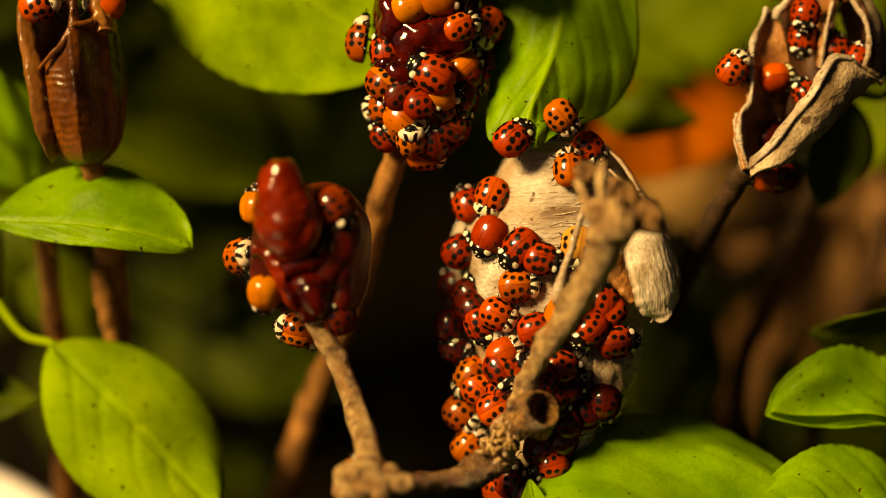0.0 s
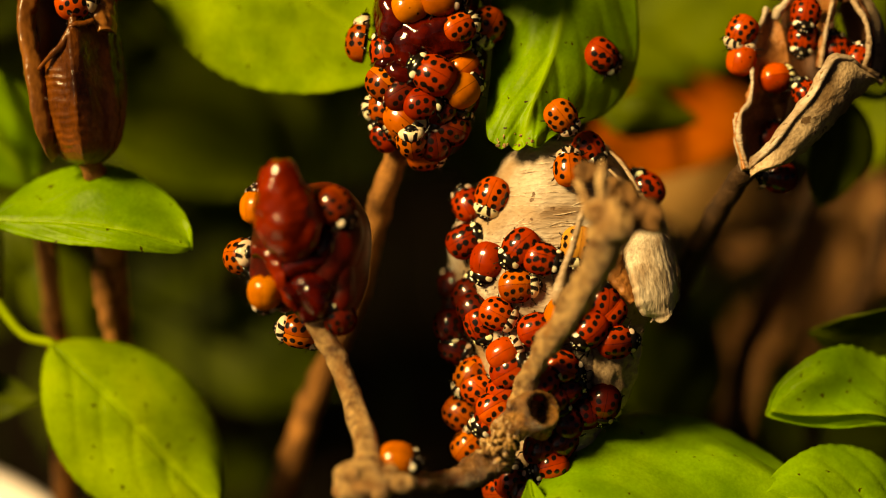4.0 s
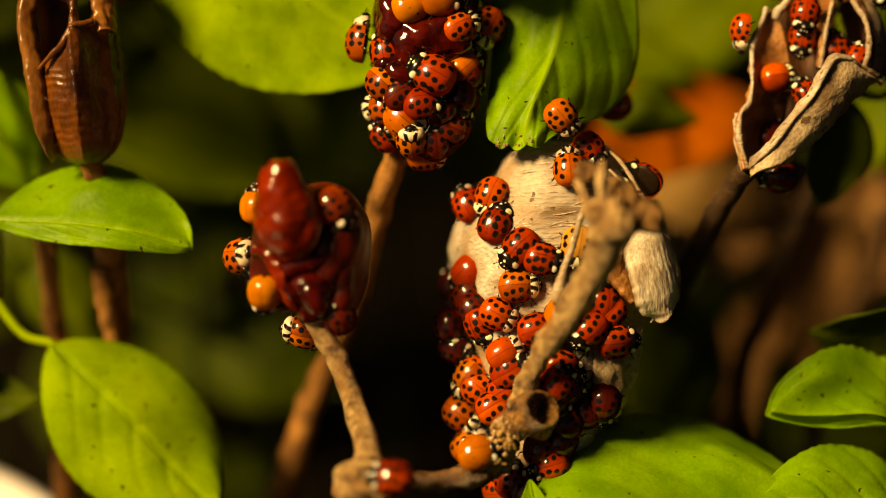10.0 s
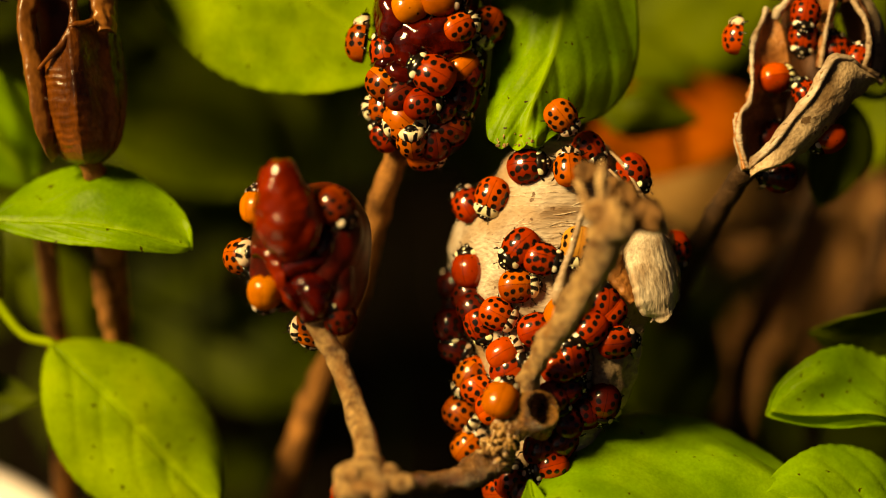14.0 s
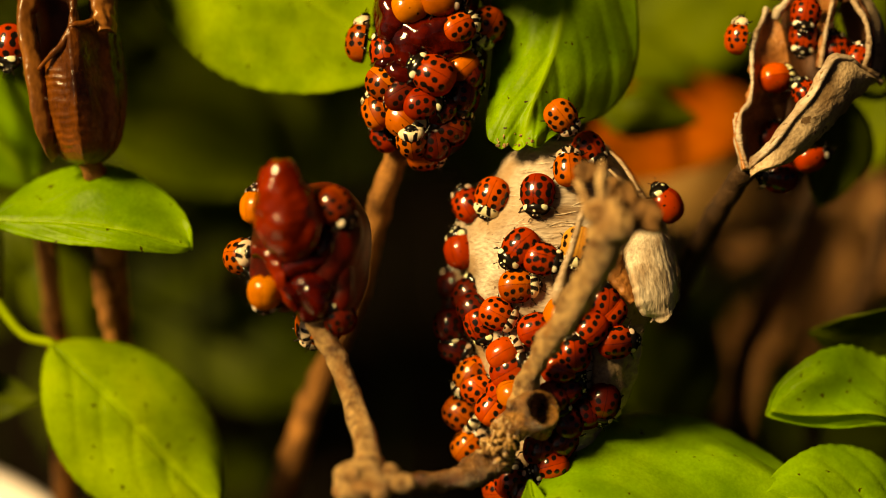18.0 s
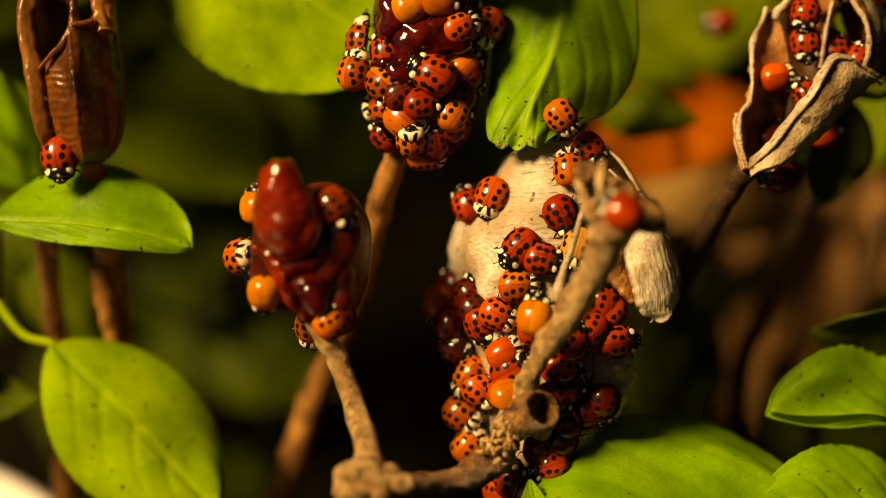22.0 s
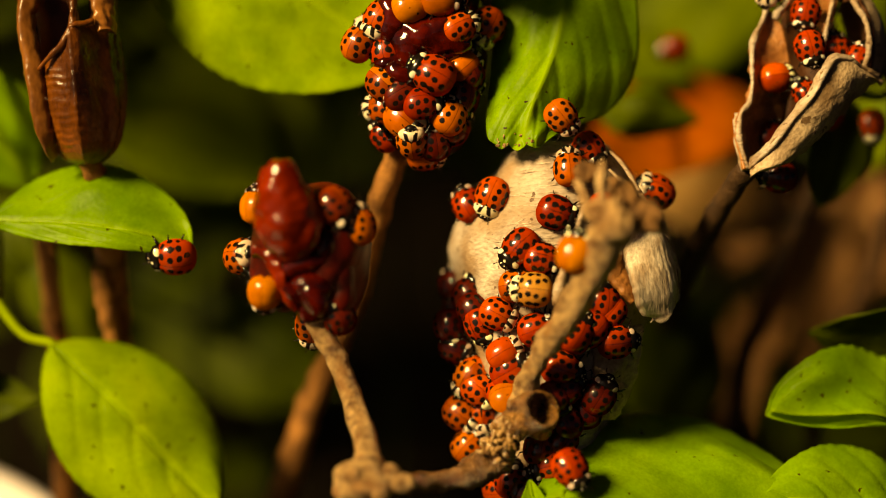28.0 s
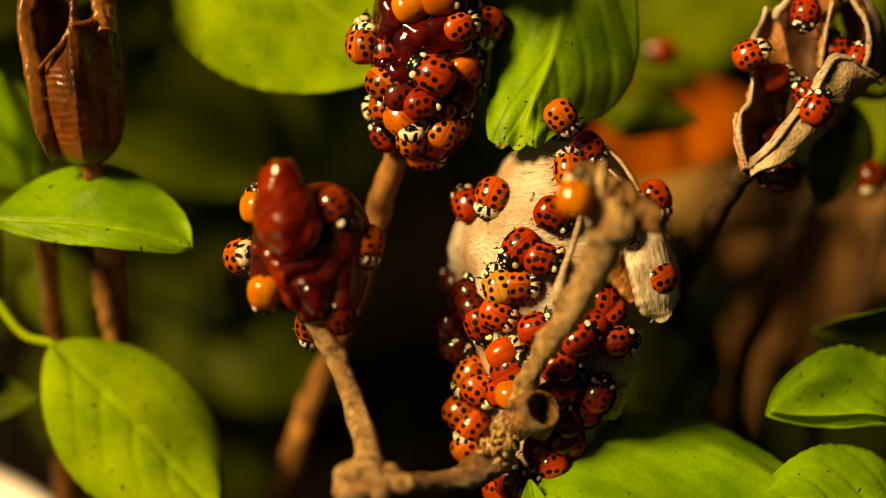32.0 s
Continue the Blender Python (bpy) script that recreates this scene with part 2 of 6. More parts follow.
def tube(points, n=24, sides=10, knobs=0.0, seed=0.0, base=None):
    """Verts and faces of a closed tube along (place, radius) pairs, with uneven knobs."""
    line = smoothed(points, n)
    verts, faces = [], []
    first = base or 0
    side = None
    for i, (p, r) in enumerate(line):
        d = (line[min(i + 1, n - 1)][0] - line[max(i - 1, 0)][0]).normalized()
        side = (d.orthogonal() if side is None else side - d * side.dot(d)).normalized()
        up = d.cross(side)
        for j in range(sides):
            a = 2 * math.pi * j / sides
            way = side * math.cos(a) + up * math.sin(a)
            k = 1 + knobs * noise.noise((p + way * r) * 420 + Vector((seed, 0, 0))) + 0.5 * knobs * noise.noise((p + way * r) * 1300)
            verts.append(p + way * r * k)
    for i in range(n - 1):
        for j in range(sides):
            a, b = first + i * sides + j, first + i * sides + (j + 1) % sides
            faces.append((a, b, b + sides, a + sides))
    faces.append(tuple(first + j for j in reversed(range(sides))))
    faces.append(tuple(first + (n - 1) * sides + j for j in range(sides)))
    return verts, faces


def twig(points, n=24, sides=10, knobs=0.25, seed=0.0):
    """Points given as (u, v, w, radius in mm)."""
    return tube([(spot(u, v, w), r * 0.001) for u, v, w, r in points], n, sides, knobs, seed)


def lump(centre, axes, radii, lumps=0.2, scale=250.0, seed=0.0, rings=22, sides=32, fine=0.05):
    """A closed lumpy body: three axes (columns), three radii in metres."""
    verts, faces = [], []
    for i in range(rings + 1):
        th = math.pi * i / rings
        for j in range(sides):
            ph = 2 * math.pi * j / sides
            d = Vector((math.sin(th) * math.cos(ph), math.sin(th) * math.sin(ph), math.cos(th)))
            p = axes @ Vector((d.x * radii[0], d.y * radii[1], d.z * radii[2]))
            q = (centre + p) * scale + Vector((seed, seed * 0.7, 0))
            verts.append(centre + p * (1 + lumps * noise.noise(q) + fine * noise.noise(q * 3.1)))
    for i in range(rings):
        for j in range(sides):
            a, b = i * sides + j, i * sides + (j + 1) % sides
            faces.append((a, a + sides, b + sides, b))
    return verts, faces


def joined(*bits):
    verts, faces = [], []
    for v, f in bits:
        k = len(verts)
        verts += v
        faces += [tuple(i + k for i in q) for q in f]
    return verts, faces


def sheet(rail_a, rail_b, bulge=0.0, thick=0.9, ns=40, na=14, ridges=0, ridge=0.0, rough=0.3, seed=0.0):
    """A skin of some thickness stretched between two smooth lines of plan places; bulge, thick, ridge and rough in millimetres."""
    one = smoothed([(spot(*p), 1.0) for p in rail_a], ns + 1)
    two = smoothed([(spot(*p), 1.0) for p in rail_b], ns + 1)
    grid = []
    for (p, _), (q, _) in zip(one, two):
        row = [p.lerp(q, j / na) for j in range(na + 1)]
        grid.append(row)
    top, under = [], []
    for i in range(ns + 1):
        for j in range(na + 1):
            d = grid[min(i + 1, ns)][j] - grid[max(i - 1, 0)][j]
            x = grid[i][na] - grid[i][0]
            n = d.cross(x).normalized()
            n = -n if n.dot(BACK) < 0 else n
            f = j / na
            p = grid[i][j]
            h = bulge * math.sin(math.pi * f) + ridge * math.sin(2 * math.pi * ridges * f + 2.0 * noise.noise(Vector((i * 0.15, f * 3, seed))))
            h += rough * noise.noise(p * 420 + Vector((seed, 0, 0))) + 0.5 * rough * noise.noise(p * 1300)
            if j in (0, na):
                p = p + x.normalized() * (rough * 1.4 * MM * noise.noise(p * 900 + Vector((0, seed, 0))))
            top.append(p + n * (h * MM))
            under.append(p + n * ((h - thick) * MM))
    n, row, faces = len(top), na + 1, []
    for i in range(ns):
        for j in range(na):
            faces.append((i * row + j, i * row + j + 1, (i + 1) * row + j + 1, (i + 1) * row + j))
    faces += [tuple(k + n for k in reversed(q)) for q in faces]
    rim = [j for j in range(row)] + [i * row + na for i in range(1, ns + 1)] + [ns * row + j for j in range(na - 1, -1, -1)] + [i * row for i in range(ns - 1, 0, -1)]
    faces += [(b, a, a + n, b + n) for a, b in zip(rim, rim[1:] + rim[:1])]
    return top + under, faces


VIEW_AXES = Matrix((RIGHT, UP, BACK)).transposed()


def blade(base, tip, width, face, bend=0.0, cup=0.0, ns=20, na=11, tooth=0.0, wave=0.0, thick=0.00025, full=0.45, veins=6, seed=0.0, point=0.8, quilt=0.00015, lop=1.0, sweep=0.45):
    """A leaf blade from base to tip: width in metres, face the way its top looks, bend and cup in metres.
    Returns verts, faces and the vein strength of each vertex."""
    along = tip - base
    length = along.length
    along = along.normalized()
    up = (face - along * face.dot(along)).normalized()
    across = along.cross(up)
    verts, marks = [], []
    for i in range(ns + 1):
        s = i / ns
        e = math.log(0.5) / math.log(full)
        x = s ** e
        prof = max(0.0, math.sin(math.pi * x)) ** point
        for j in range(na + 1):
            a = 2 * j / na - 1
            half = width * 0.5 * prof * (abs(lop) if a * lop < 0 else 1.0)
            if tooth:
                half *= 1 + tooth * (abs(a) ** 6) * (((s * 17 + (0.3 if a > 0 else 0)) % 1.0) - 0.6)
            h = bend * math.sin(math.pi * s) + cup * a * a * prof
            h += wave * noise.noise(Vector((s * 3 + seed, a * 1.6, seed * 1.3)))
            d = 1.0
            if veins:
                k = (s - sweep * abs(a) ** 1.25) * veins
                d = abs(k - math.floor(k) - 0.5) * 2 / veins
                h += quilt * (1 - math.exp(-(d / 0.045) ** 2)) * prof * (1 - 0.3 * abs(a))
            rib = math.exp(-(a * half / 0.00045) ** 2) if half > 0 else 1.0
            h -= quilt * 1.3 * rib
            p = base + along * (s * length) + across * (a * half) + up * h
            verts.append(p)
            marks.append(min(1.0, 0.55 * rib + 0.10 * math.exp(-(d / 0.014) ** 2) * (1 - abs(a) ** 3)) if veins else 0.0)
    n = len(verts)
    row = na + 1
    normals = [Vector() for _ in range(n)]
    faces = []
    for i in range(ns):
        for j in range(na):
            q = (i * row + j, i * row + j + 1, (i + 1) * row + j + 1, (i + 1) * row + j)
            nn = (verts[q[2]] - verts[q[0]]).cross(verts[q[3]] - verts[q[1]])
            for k in q:
                normals[k] += nn
            faces.append(q)
    flip = normals[(ns // 2) * row + na // 2].dot(up) < 0
    under = []
    for p, nn in zip(verts, normals):
        nn = nn.normalized() if nn.length > 0 else up
        under.append(p - (nn * -1 if flip else nn) * thick)
    faces += [tuple(k + n for k in reversed(q)) for q in faces]
    rim = [j for j in range(row)] + [i * row + na for i in range(1, ns + 1)] + [ns * row + j for j in range(na - 1, -1, -1)] + [i * row for i in range(ns - 1, 0, -1)]
    for a, b in zip(rim, rim[1:] + rim[:1]):
        faces.append((b, a, a + n, b + n))
    if flip:
        faces = [tuple(reversed(q)) for q in faces]
    return verts + under, faces, marks + marks


# ---------------------------------------------------------------- ground, pot
def build_ground():
    verts, faces = [], []
    n = 60
    for i in range(n + 1):
        for j in range(n + 1):
            x, y = (i / n * 2 - 1), (j / n * 2 - 1)
            p = Vector((math.copysign(abs(x) ** 3, x) * 60, math.copysign(abs(y) ** 3, y) * 60, 0))
            p.z = 0.012 * noise.noise(p * 9) + 0.005 * noise.noise(p * 40) if p.length < 3 else 0.0
            verts.append(p)
    for i in range(n):
        for j in range(n):
            a = i * (n + 1) + j
            faces.append((a, a + n + 1, a + n + 2, a + 1))
    lone("ground", mesh("ground", verts, faces, SOIL), "garden soil under the plants, blackened for their shade", "ground", kind="structure")


def build_pot():
    """White glazed bowl, of which only the rim shows."""
    c = spot(-728, 1166, 10)
    rim_r, rim_z = 0.083, c.z
    prof = [(0.03, -rim_z + 0.004), (0.055, -rim_z + 0.004), (0.070, -0.09), (0.079, -0.02), (0.0815, -0.006), (0.0835, -0.001), (0.083, 0.0015), (0.0805, 0.0012), (0.078, -0.005), (0.074, -0.03), (0.064, -0.09), (0.03, -0.10)]
    sides = 96
    verts, faces = [], []
    for r, z in prof:
        for j in range(sides):
            a = 2 * math.pi * j / sides
            verts.append(Vector((r * math.cos(a), r * math.sin(a), z)))
    for i in range(len(prof) - 1):
        for j in range(sides):
            a, b = i * sides + j, i * sides + (j + 1) % sides
            faces.append((a, b, b + sides, a + sides))
    faces.append(tuple(range(sides - 1, -1, -1)))
    ob = lone("plant_pot", mesh("plant_pot", verts, faces, GLAZE), "white glazed clay plant pot standing on the soil", "plant pot")
    ob.location = c


# ---------------------------------------------------------------- dry pods
HOSTS = {}


def host(name, *bits):
    v, f = joined(*bits)
    HOSTS[name] = BVHTree.FromPolygons(v, f)


def build_middle_pod():
    """Large pale dry pod, its curled lobe, the twig across it and the little cup below."""
    pod = thing("dry_seed_pod", "large pale dry seed pod split open and covered in ladybirds", "seed pod")
    rows = ((250, 1000, 40, 3, 6), (256, 1000, 76, 1, 8), (285, 997, 108, -1, 10), (330, 992, 140, -2.5, 13), (400, 994, 186, -3.5, 15), (480, 990, 190, -4, 16), (600, 974, 160, -4, 16), (700, 972, 126, -3.5, 14), (800, 968, 90, -2, 10), (862, 950, 52, 0, 7), (885, 945, 18, 1, 5))
    line = smoothed([(Vector((u, v, front)), h) for v, u, h, front, _ in rows], 56)
    flank = smoothed([(Vector((u, v, 0)), side) for v, u, _, _, side in rows], 56)
    verts, faces, sides = [], [], 56
    for (p, h), (_, side) in zip(line, flank):
        for j in range(sides):
            a = 2 * math.pi * j / sides
            c, s = math.cos(a), math.sin(a)
            depth = side - (side - p.z) * s ** 0.85 if s > 0 else side + 8 * -s
            q = spot(p.x + h * math.copysign(abs(c) ** 0.85, c), p.y, depth)
            k = noise.noise(q * 160) * 0.0011 + noise.noise(q * 600) * 0.0003
            q += (BACK * s + RIGHT * c) * k
            verts.append(q)
    for i in range(len(line) - 1):
        for j in range(sides):
            a, b = i * sides + j, i * sides + (j + 1) % sides
            faces.append((a, b, b + sides, a + sides))
    faces.append(tuple(range(sides)))
    faces.append(tuple((len(line) - 1) * sides + j for j in reversed(range(sides))))
    part("husk", mesh("husk", verts, faces, HUSK), pod)
    rng = random.Random(23)
    tree, fibres = BVHTree.FromPolygons(verts, faces), []
    for k in range(46):
        u, v = rng.uniform(880, 1060), rng.uniform(285, 470)
        ends = [tree.ray_cast(EYE, (spot(u + f * rng.uniform(12, 34), v + f * rng.uniform(-9, 5)) - EYE).normalized())[0] for f in (-1, 0, 1)]
        if all(ends):
            fibres.append(tube([(p + BACK * 0.00002, r * rng.uniform(0.7, 1.3)) for p, r in zip(ends, (0.00005, 0.00012, 0.00005))], 8, 5))
    tagged(part("fibres", mesh("fibres", *joined(*fibres), HUSK_FIBRE), pod, "fine raised dry fibres"), kind="stuff")
    # curled lobe with a hollow beside it
    lobe = sheet([(1118, 415, -2), (1110, 440, -4), (1116, 475, -5.5), (1128, 505, -6), (1134, 535, -5.5), (1146, 556, -4), (1156, 564, -2.4)],
                 [(1165, 402, 0), (1186, 436, 1), (1197, 480, 2), (1196, 515, 3), (1184, 543, 2.4), (1170, 558, 0), (1160, 565, -2)], 3.0, 1.0, 60, 70, 11, 0.03, 0.2, 3.0)
    part("curled_lobe", mesh("curled_lobe", *lobe, HUSK_FIBRE), pod, "pale fibrous curled lobe")
    frill = sheet([(1160, 400, 0.5), (1188, 440, 1.5), (1200, 485, 2.5), (1196, 530, 3), (1172, 566, 1)], [(1152, 420, 5), (1175, 450, 7), (1180, 490, 8), (1172, 525, 8), (1160, 550, 6)], -0.5, 0.3, 40, 8, 0, 0.0, 0.5, 5.0)
    part("curled_frill", mesh("curled_frill", *frill, HUSK), pod)
    lip = sheet([(1078, 452, -3.5), (1076, 475, -4.5), (1086, 497, -5), (1104, 517, -5), (1122, 534, -4.5)], [(1092, 452, -1), (1100, 470, 0.5), (1112, 488, 1), (1124, 503, 0.5), (1130, 520, -1)], 1.6, 0.8, 40, 14, 0, 0.0, 0.25, 8.0)
    part("hollow_lip", mesh("hollow_lip", *lip, HUSK_WALL), pod, "smooth brown curled lip")
    wall = sheet([(1046, 590, -2.5), (1050, 640, -2.5), (1054, 690, -2), (1058, 722, -1), (1064, 745, 0)], [(1140, 575, 0), (1134, 625, 0.2), (1124, 670, 0.6), (1110, 708, 1.2), (1094, 732, 2)], 0.9, 0.9, 44, 24, 4, 0.08, 0.35, 12.0)
    part("lower_wall", mesh("lower_wall", *wall, HUSK_TAN), pod, "bare pale wall of the lower husk")
    seams = [twig([(1080, 268, 1, 0.25), (1102, 292, 0, 0.36), (1124, 326, -0.5, 0.36), (1142, 360, 0, 0.32), (1158, 400, 0, 0.25)], 36, 8, 0.4, 2.0), twig([(1078, 300, -2.5, 0.2), (1096, 318, -3, 0.34), (1112, 336, -3, 0.3), (1126, 358, -2, 0.2)], 24, 8, 0.4, 4.0)]
    for m in seams:
        part("seam", mesh("seam", *m, HUSK), pod)
    host("pod", (verts, faces), lobe, wall)

    branch = thing("dry_twig", "grey brown dry twig leaning across the pale pod", "twig")
    main = twig([(1100, 385, -22, 2.8), (1075, 420, -20.5, 2.7), (1050, 480, -18, 2.4), (1012, 545, -15, 2.1), (975, 600, -12.5, 1.9), (945, 650, -10, 1.7), (928, 690, -8, 1.7), (915, 725, -7.5, 1.5)], 56, 14, 0.35, 1.0)
    part("stem", mesh("stem", *main, BARK), branch)
    lower = twig([(920, 712, -7.6, 1.2), (910, 740, -7.4, 1.75), (890, 790, -7, 2.2), (860, 826, -7, 2.3), (800, 848, -9.5, 1.7), (720, 858, -14, 1.7), (655, 862, -18, 2.3)], 60, 14, 0.4, 1.0)
    part("lower_stem", mesh("lower_stem", *lower, BARK_WET), branch, "dark wet lower stem")
    crown = joined(
        lump(spot(1138, 378, -20), VIEW_AXES, (0.0030, 0.0026, 0.0022), 0.55, 520, 2.0, 26, 30, 0.15),
        lump(spot(1106, 350, -20), VIEW_AXES, (0.0023, 0.0020, 0.002), 0.55, 520, 6.0),
        lump(spot(1150, 400, -20), VIEW_AXES, (0.0017, 0.0013, 0.0015), 0.5, 520, 9.0),
        lump(spot(1036, 304, -17), VIEW_AXES, (0.0020, 0.0015, 0.0012), 0.6, 520, 12.0),
        twig([(1095, 345, -20, 1.4), (1092, 325, -19, 0.9), (1080, 318, -18, 0.4)], 12, 10, 0.5))
    part("withered_flower", mesh("withered_flower", *crown, PETAL_DARK), branch, "dark shrivelled flower")
    middle = joined(lump(spot(1090, 385, -22.5), VIEW_AXES, (0.0022, 0.0030, 0.0018), 0.6, 430, 3.0, 26, 30, 0.15), lump(spot(1060, 376, -21), VIEW_AXES, (0.0022, 0.0022, 0.0017), 0.5, 430, 5.0))
    part("calyx", mesh("calyx", *middle, PETAL), branch)
    for k, pts in enumerate((((1072, 398, -21, 0.7), (1066, 350, -22.5, 0.75), (1064, 310, -23, 0.7), (1068, 284, -23.2, 0.35)), ((1050, 385, -20, 0.7), (1034, 352, -20.5, 0.75), (1026, 330, -20.5, 0.8), (1018, 318, -20.5, 0.4)))):
        part("petal", mesh("petal", *twig(pts, 24, 12, 0.35, k), PETAL_PALE), branch, "pale dry petal")
    thread = twig([(1040, 345, -12, 0.35), (1028, 385, -11, 0.42), (1012, 440, -10, 0.5), (997, 480, -9.5, 0.6), (988, 520, -9, 0.9), (982, 540, -8.6, 0.4)], 26, 8, 0.2, 7.0)
    part("thread", mesh("thread", *thread, HUSK), branch, "pale dry thread")
    # little cup with a hole, gaping at the viewer
    sides = 28
    prof = ((0, 2.0, 0.0), (0.2, 3.3, -0.4), (0.55, 3.8, -2.2), (0.85, 3.2, -4.4), (1.0, 2.7, -5.4), (0.98, 2.35, -5.5), (0.9, 2.2, -4.6), (0.5, 2.0, -2.0), (0.45, 0.6, -1.6))
    base, mouth = spot(893, 775, -7), spot(948, 724, -11)
    axis = (mouth - base).normalized()
    axis = (axis * 0.6 + BACK * 0.7 + RIGHT * 0.15).normalized()
    sx = axis.orthogonal().normalized()
    sy = axis.cross(sx)
    centre = spot(932, 738, -6)
    verts, faces = [], []
    for _, r, z in prof:
        for j in range(sides):
            a = 2 * math.pi * j / sides
            k = 1 + 0.22 * noise.noise(Vector((math.cos(a) * 1.7, math.sin(a) * 1.7, z * 0.4))) + 0.08 * noise.noise(Vector((math.cos(a) * 6, math.sin(a) * 6, z * 2)))
            verts.append(centre + (sx * math.cos(a) + sy * math.sin(a)) * (r * 0.00105 * k) - axis * (z * 0.00095 + 0.0))
    for i in range(len(prof) - 1):
        for j in range(sides):
            a, b = i * sides + j, i * sides + (j + 1) % sides
            faces.append((a, b, b + sides, a + sides))
    faces.append(tuple(j for j in reversed(range(sides))))
    faces.append(tuple((len(prof) - 1) * sides + j for j in range(sides)))
    part("seed_cup", mesh("seed_cup", verts, faces, CUP), branch, "small dry cup with a dark hole")
    bulb = lump(spot(910, 752, -8.0), VIEW_AXES @ Matrix.Rotation(radians(40), 3, "Z"), (0.0040, 0.0029, 0.0026), 0.35, 420, 7.0, 22, 28, 0.1)
    part("cup_bulb", mesh("cup_bulb", *bulb, CUP), branch)
    rng = random.Random(31)
    scale_bits = []
    for k in range(46):
        f, side = rng.random(), rng.uniform(-1, 1)
        scale_bits.append(lump(spot(905 - 38 * f + 22 * side, 752 + 58 * f + 14 * side, -9.6 - 0.7 * (1 - side * side)), VIEW_AXES @ Matrix.Rotation(rng.uniform(0, 3), 3, "Z"), (rng.uniform(0.0003, 0.0009), rng.uniform(0.0002, 0.0005), 0.0003), 0.5, 1400, k, 6, 8))
    for m in scale_bits:
        part("bark_scale", mesh("bark_scale", *m, SCALES), branch)
    # knot at the fork
    knot = joined(lump(spot(648, 858, -18), VIEW_AXES, (0.0046, 0.0036, 0.0034), 0.45, 330, 4.0),
                  *[lump(spot(625 + 22 * k, 842 + 14 * ((k * 7) % 3), -20 + k % 2), VIEW_AXES, (0.0017, 0.0016, 0.0016), 0.3, 600, k, 10, 14) for k in range(5)],
                  twig([(648, 858, -17, 3.0), (640, 930, -15, 2.6), (650, 1250, -6, 2.8), (655, 2300, 10, 3.2)], 40, 12, 0.2, 2.0))
    part("knot", mesh("knot", *knot, BARK), branch)
    rise = twig([(655, 850, -17, 2.4), (646, 780, -13, 1.9), (625, 710, -8.5, 1.7), (598, 640, -8.5, 1.6), (572, 585, -8.8, 1.8), (555, 540, -9, 2.2)], 50, 12, 0.22, 9.0)
    part("side_stem", mesh("side_stem", *rise, BARK), branch)
    host("twig", main, lower, crown, middle, knot)
    host("cup", (verts, faces), lower)


def build_top_cluster():
    rot = thing("rotten_fruit", "dark red glossy rotting fruit on a stalk, crowded with ladybirds", "fruit")
    core = lump(spot(760, 75, 6), VIEW_AXES, (0.0088, 0.0165, 0.0085), 0.16, 200, 1.5, 40, 48, 0.05)
    tail = lump(spot(757, 215, 6), VIEW_AXES, (0.0065, 0.0062, 0.006), 0.15, 220, 2.5)
    # the crest lies above the view, added to throw shade on the cupped leaf
    shade_crest = lump(spot(805, -100, 4), VIEW_AXES, (0.0085, 0.0085, 0.008), 0.16, 200, 4.5)
    for bit in (core, tail, shade_crest):
        part("flesh", mesh("flesh", *bit, PULP), rot)
    for k, (u, v, w, ra, rb, t) in enumerate(((770, 62, -2.2, 6.0, 3.8, -8), (722, 70, -1.6, 3.2, 4.6, 10), (700, 30, -1.0, 3.4, 4.0, -10), (715, 130, -1.6, 3.0, 2.2, -35), (700, 105, -0.8, 4.0, 2.0, 20), (800, 90, -1.0, 3.6, 2.0, 25))):
        wet = lump(spot(u, v, w), VIEW_AXES @ Matrix.Rotation(radians(t), 3, "Z"), (ra * MM, rb * MM, 0.0026), 0.34, 250, 3.3 * k, 50, 64, 0.05)
        part("wet_skin", mesh("wet_skin", *wet, PULP), rot)
    stalk = twig([(745, 235, 7, 1.9), (708, 272, 8, 2.0), (682, 330, 10, 2.0), (662, 400, 14, 2.0), (640, 500, 20, 2.0), (600, 600, 25, 2.1), (556, 700, 30, 2.2), (520, 810, 33, 2.4), (470, 1000, 38, 2.6), (420, 1400, 40, 3.0), (400, 2150, 45, 3.5)], 90, 12, 0.22, 4.0)
    part("stalk", mesh("stalk", *stalk, STALK), rot, "brown woody stalk")
    host("top", core, tail)


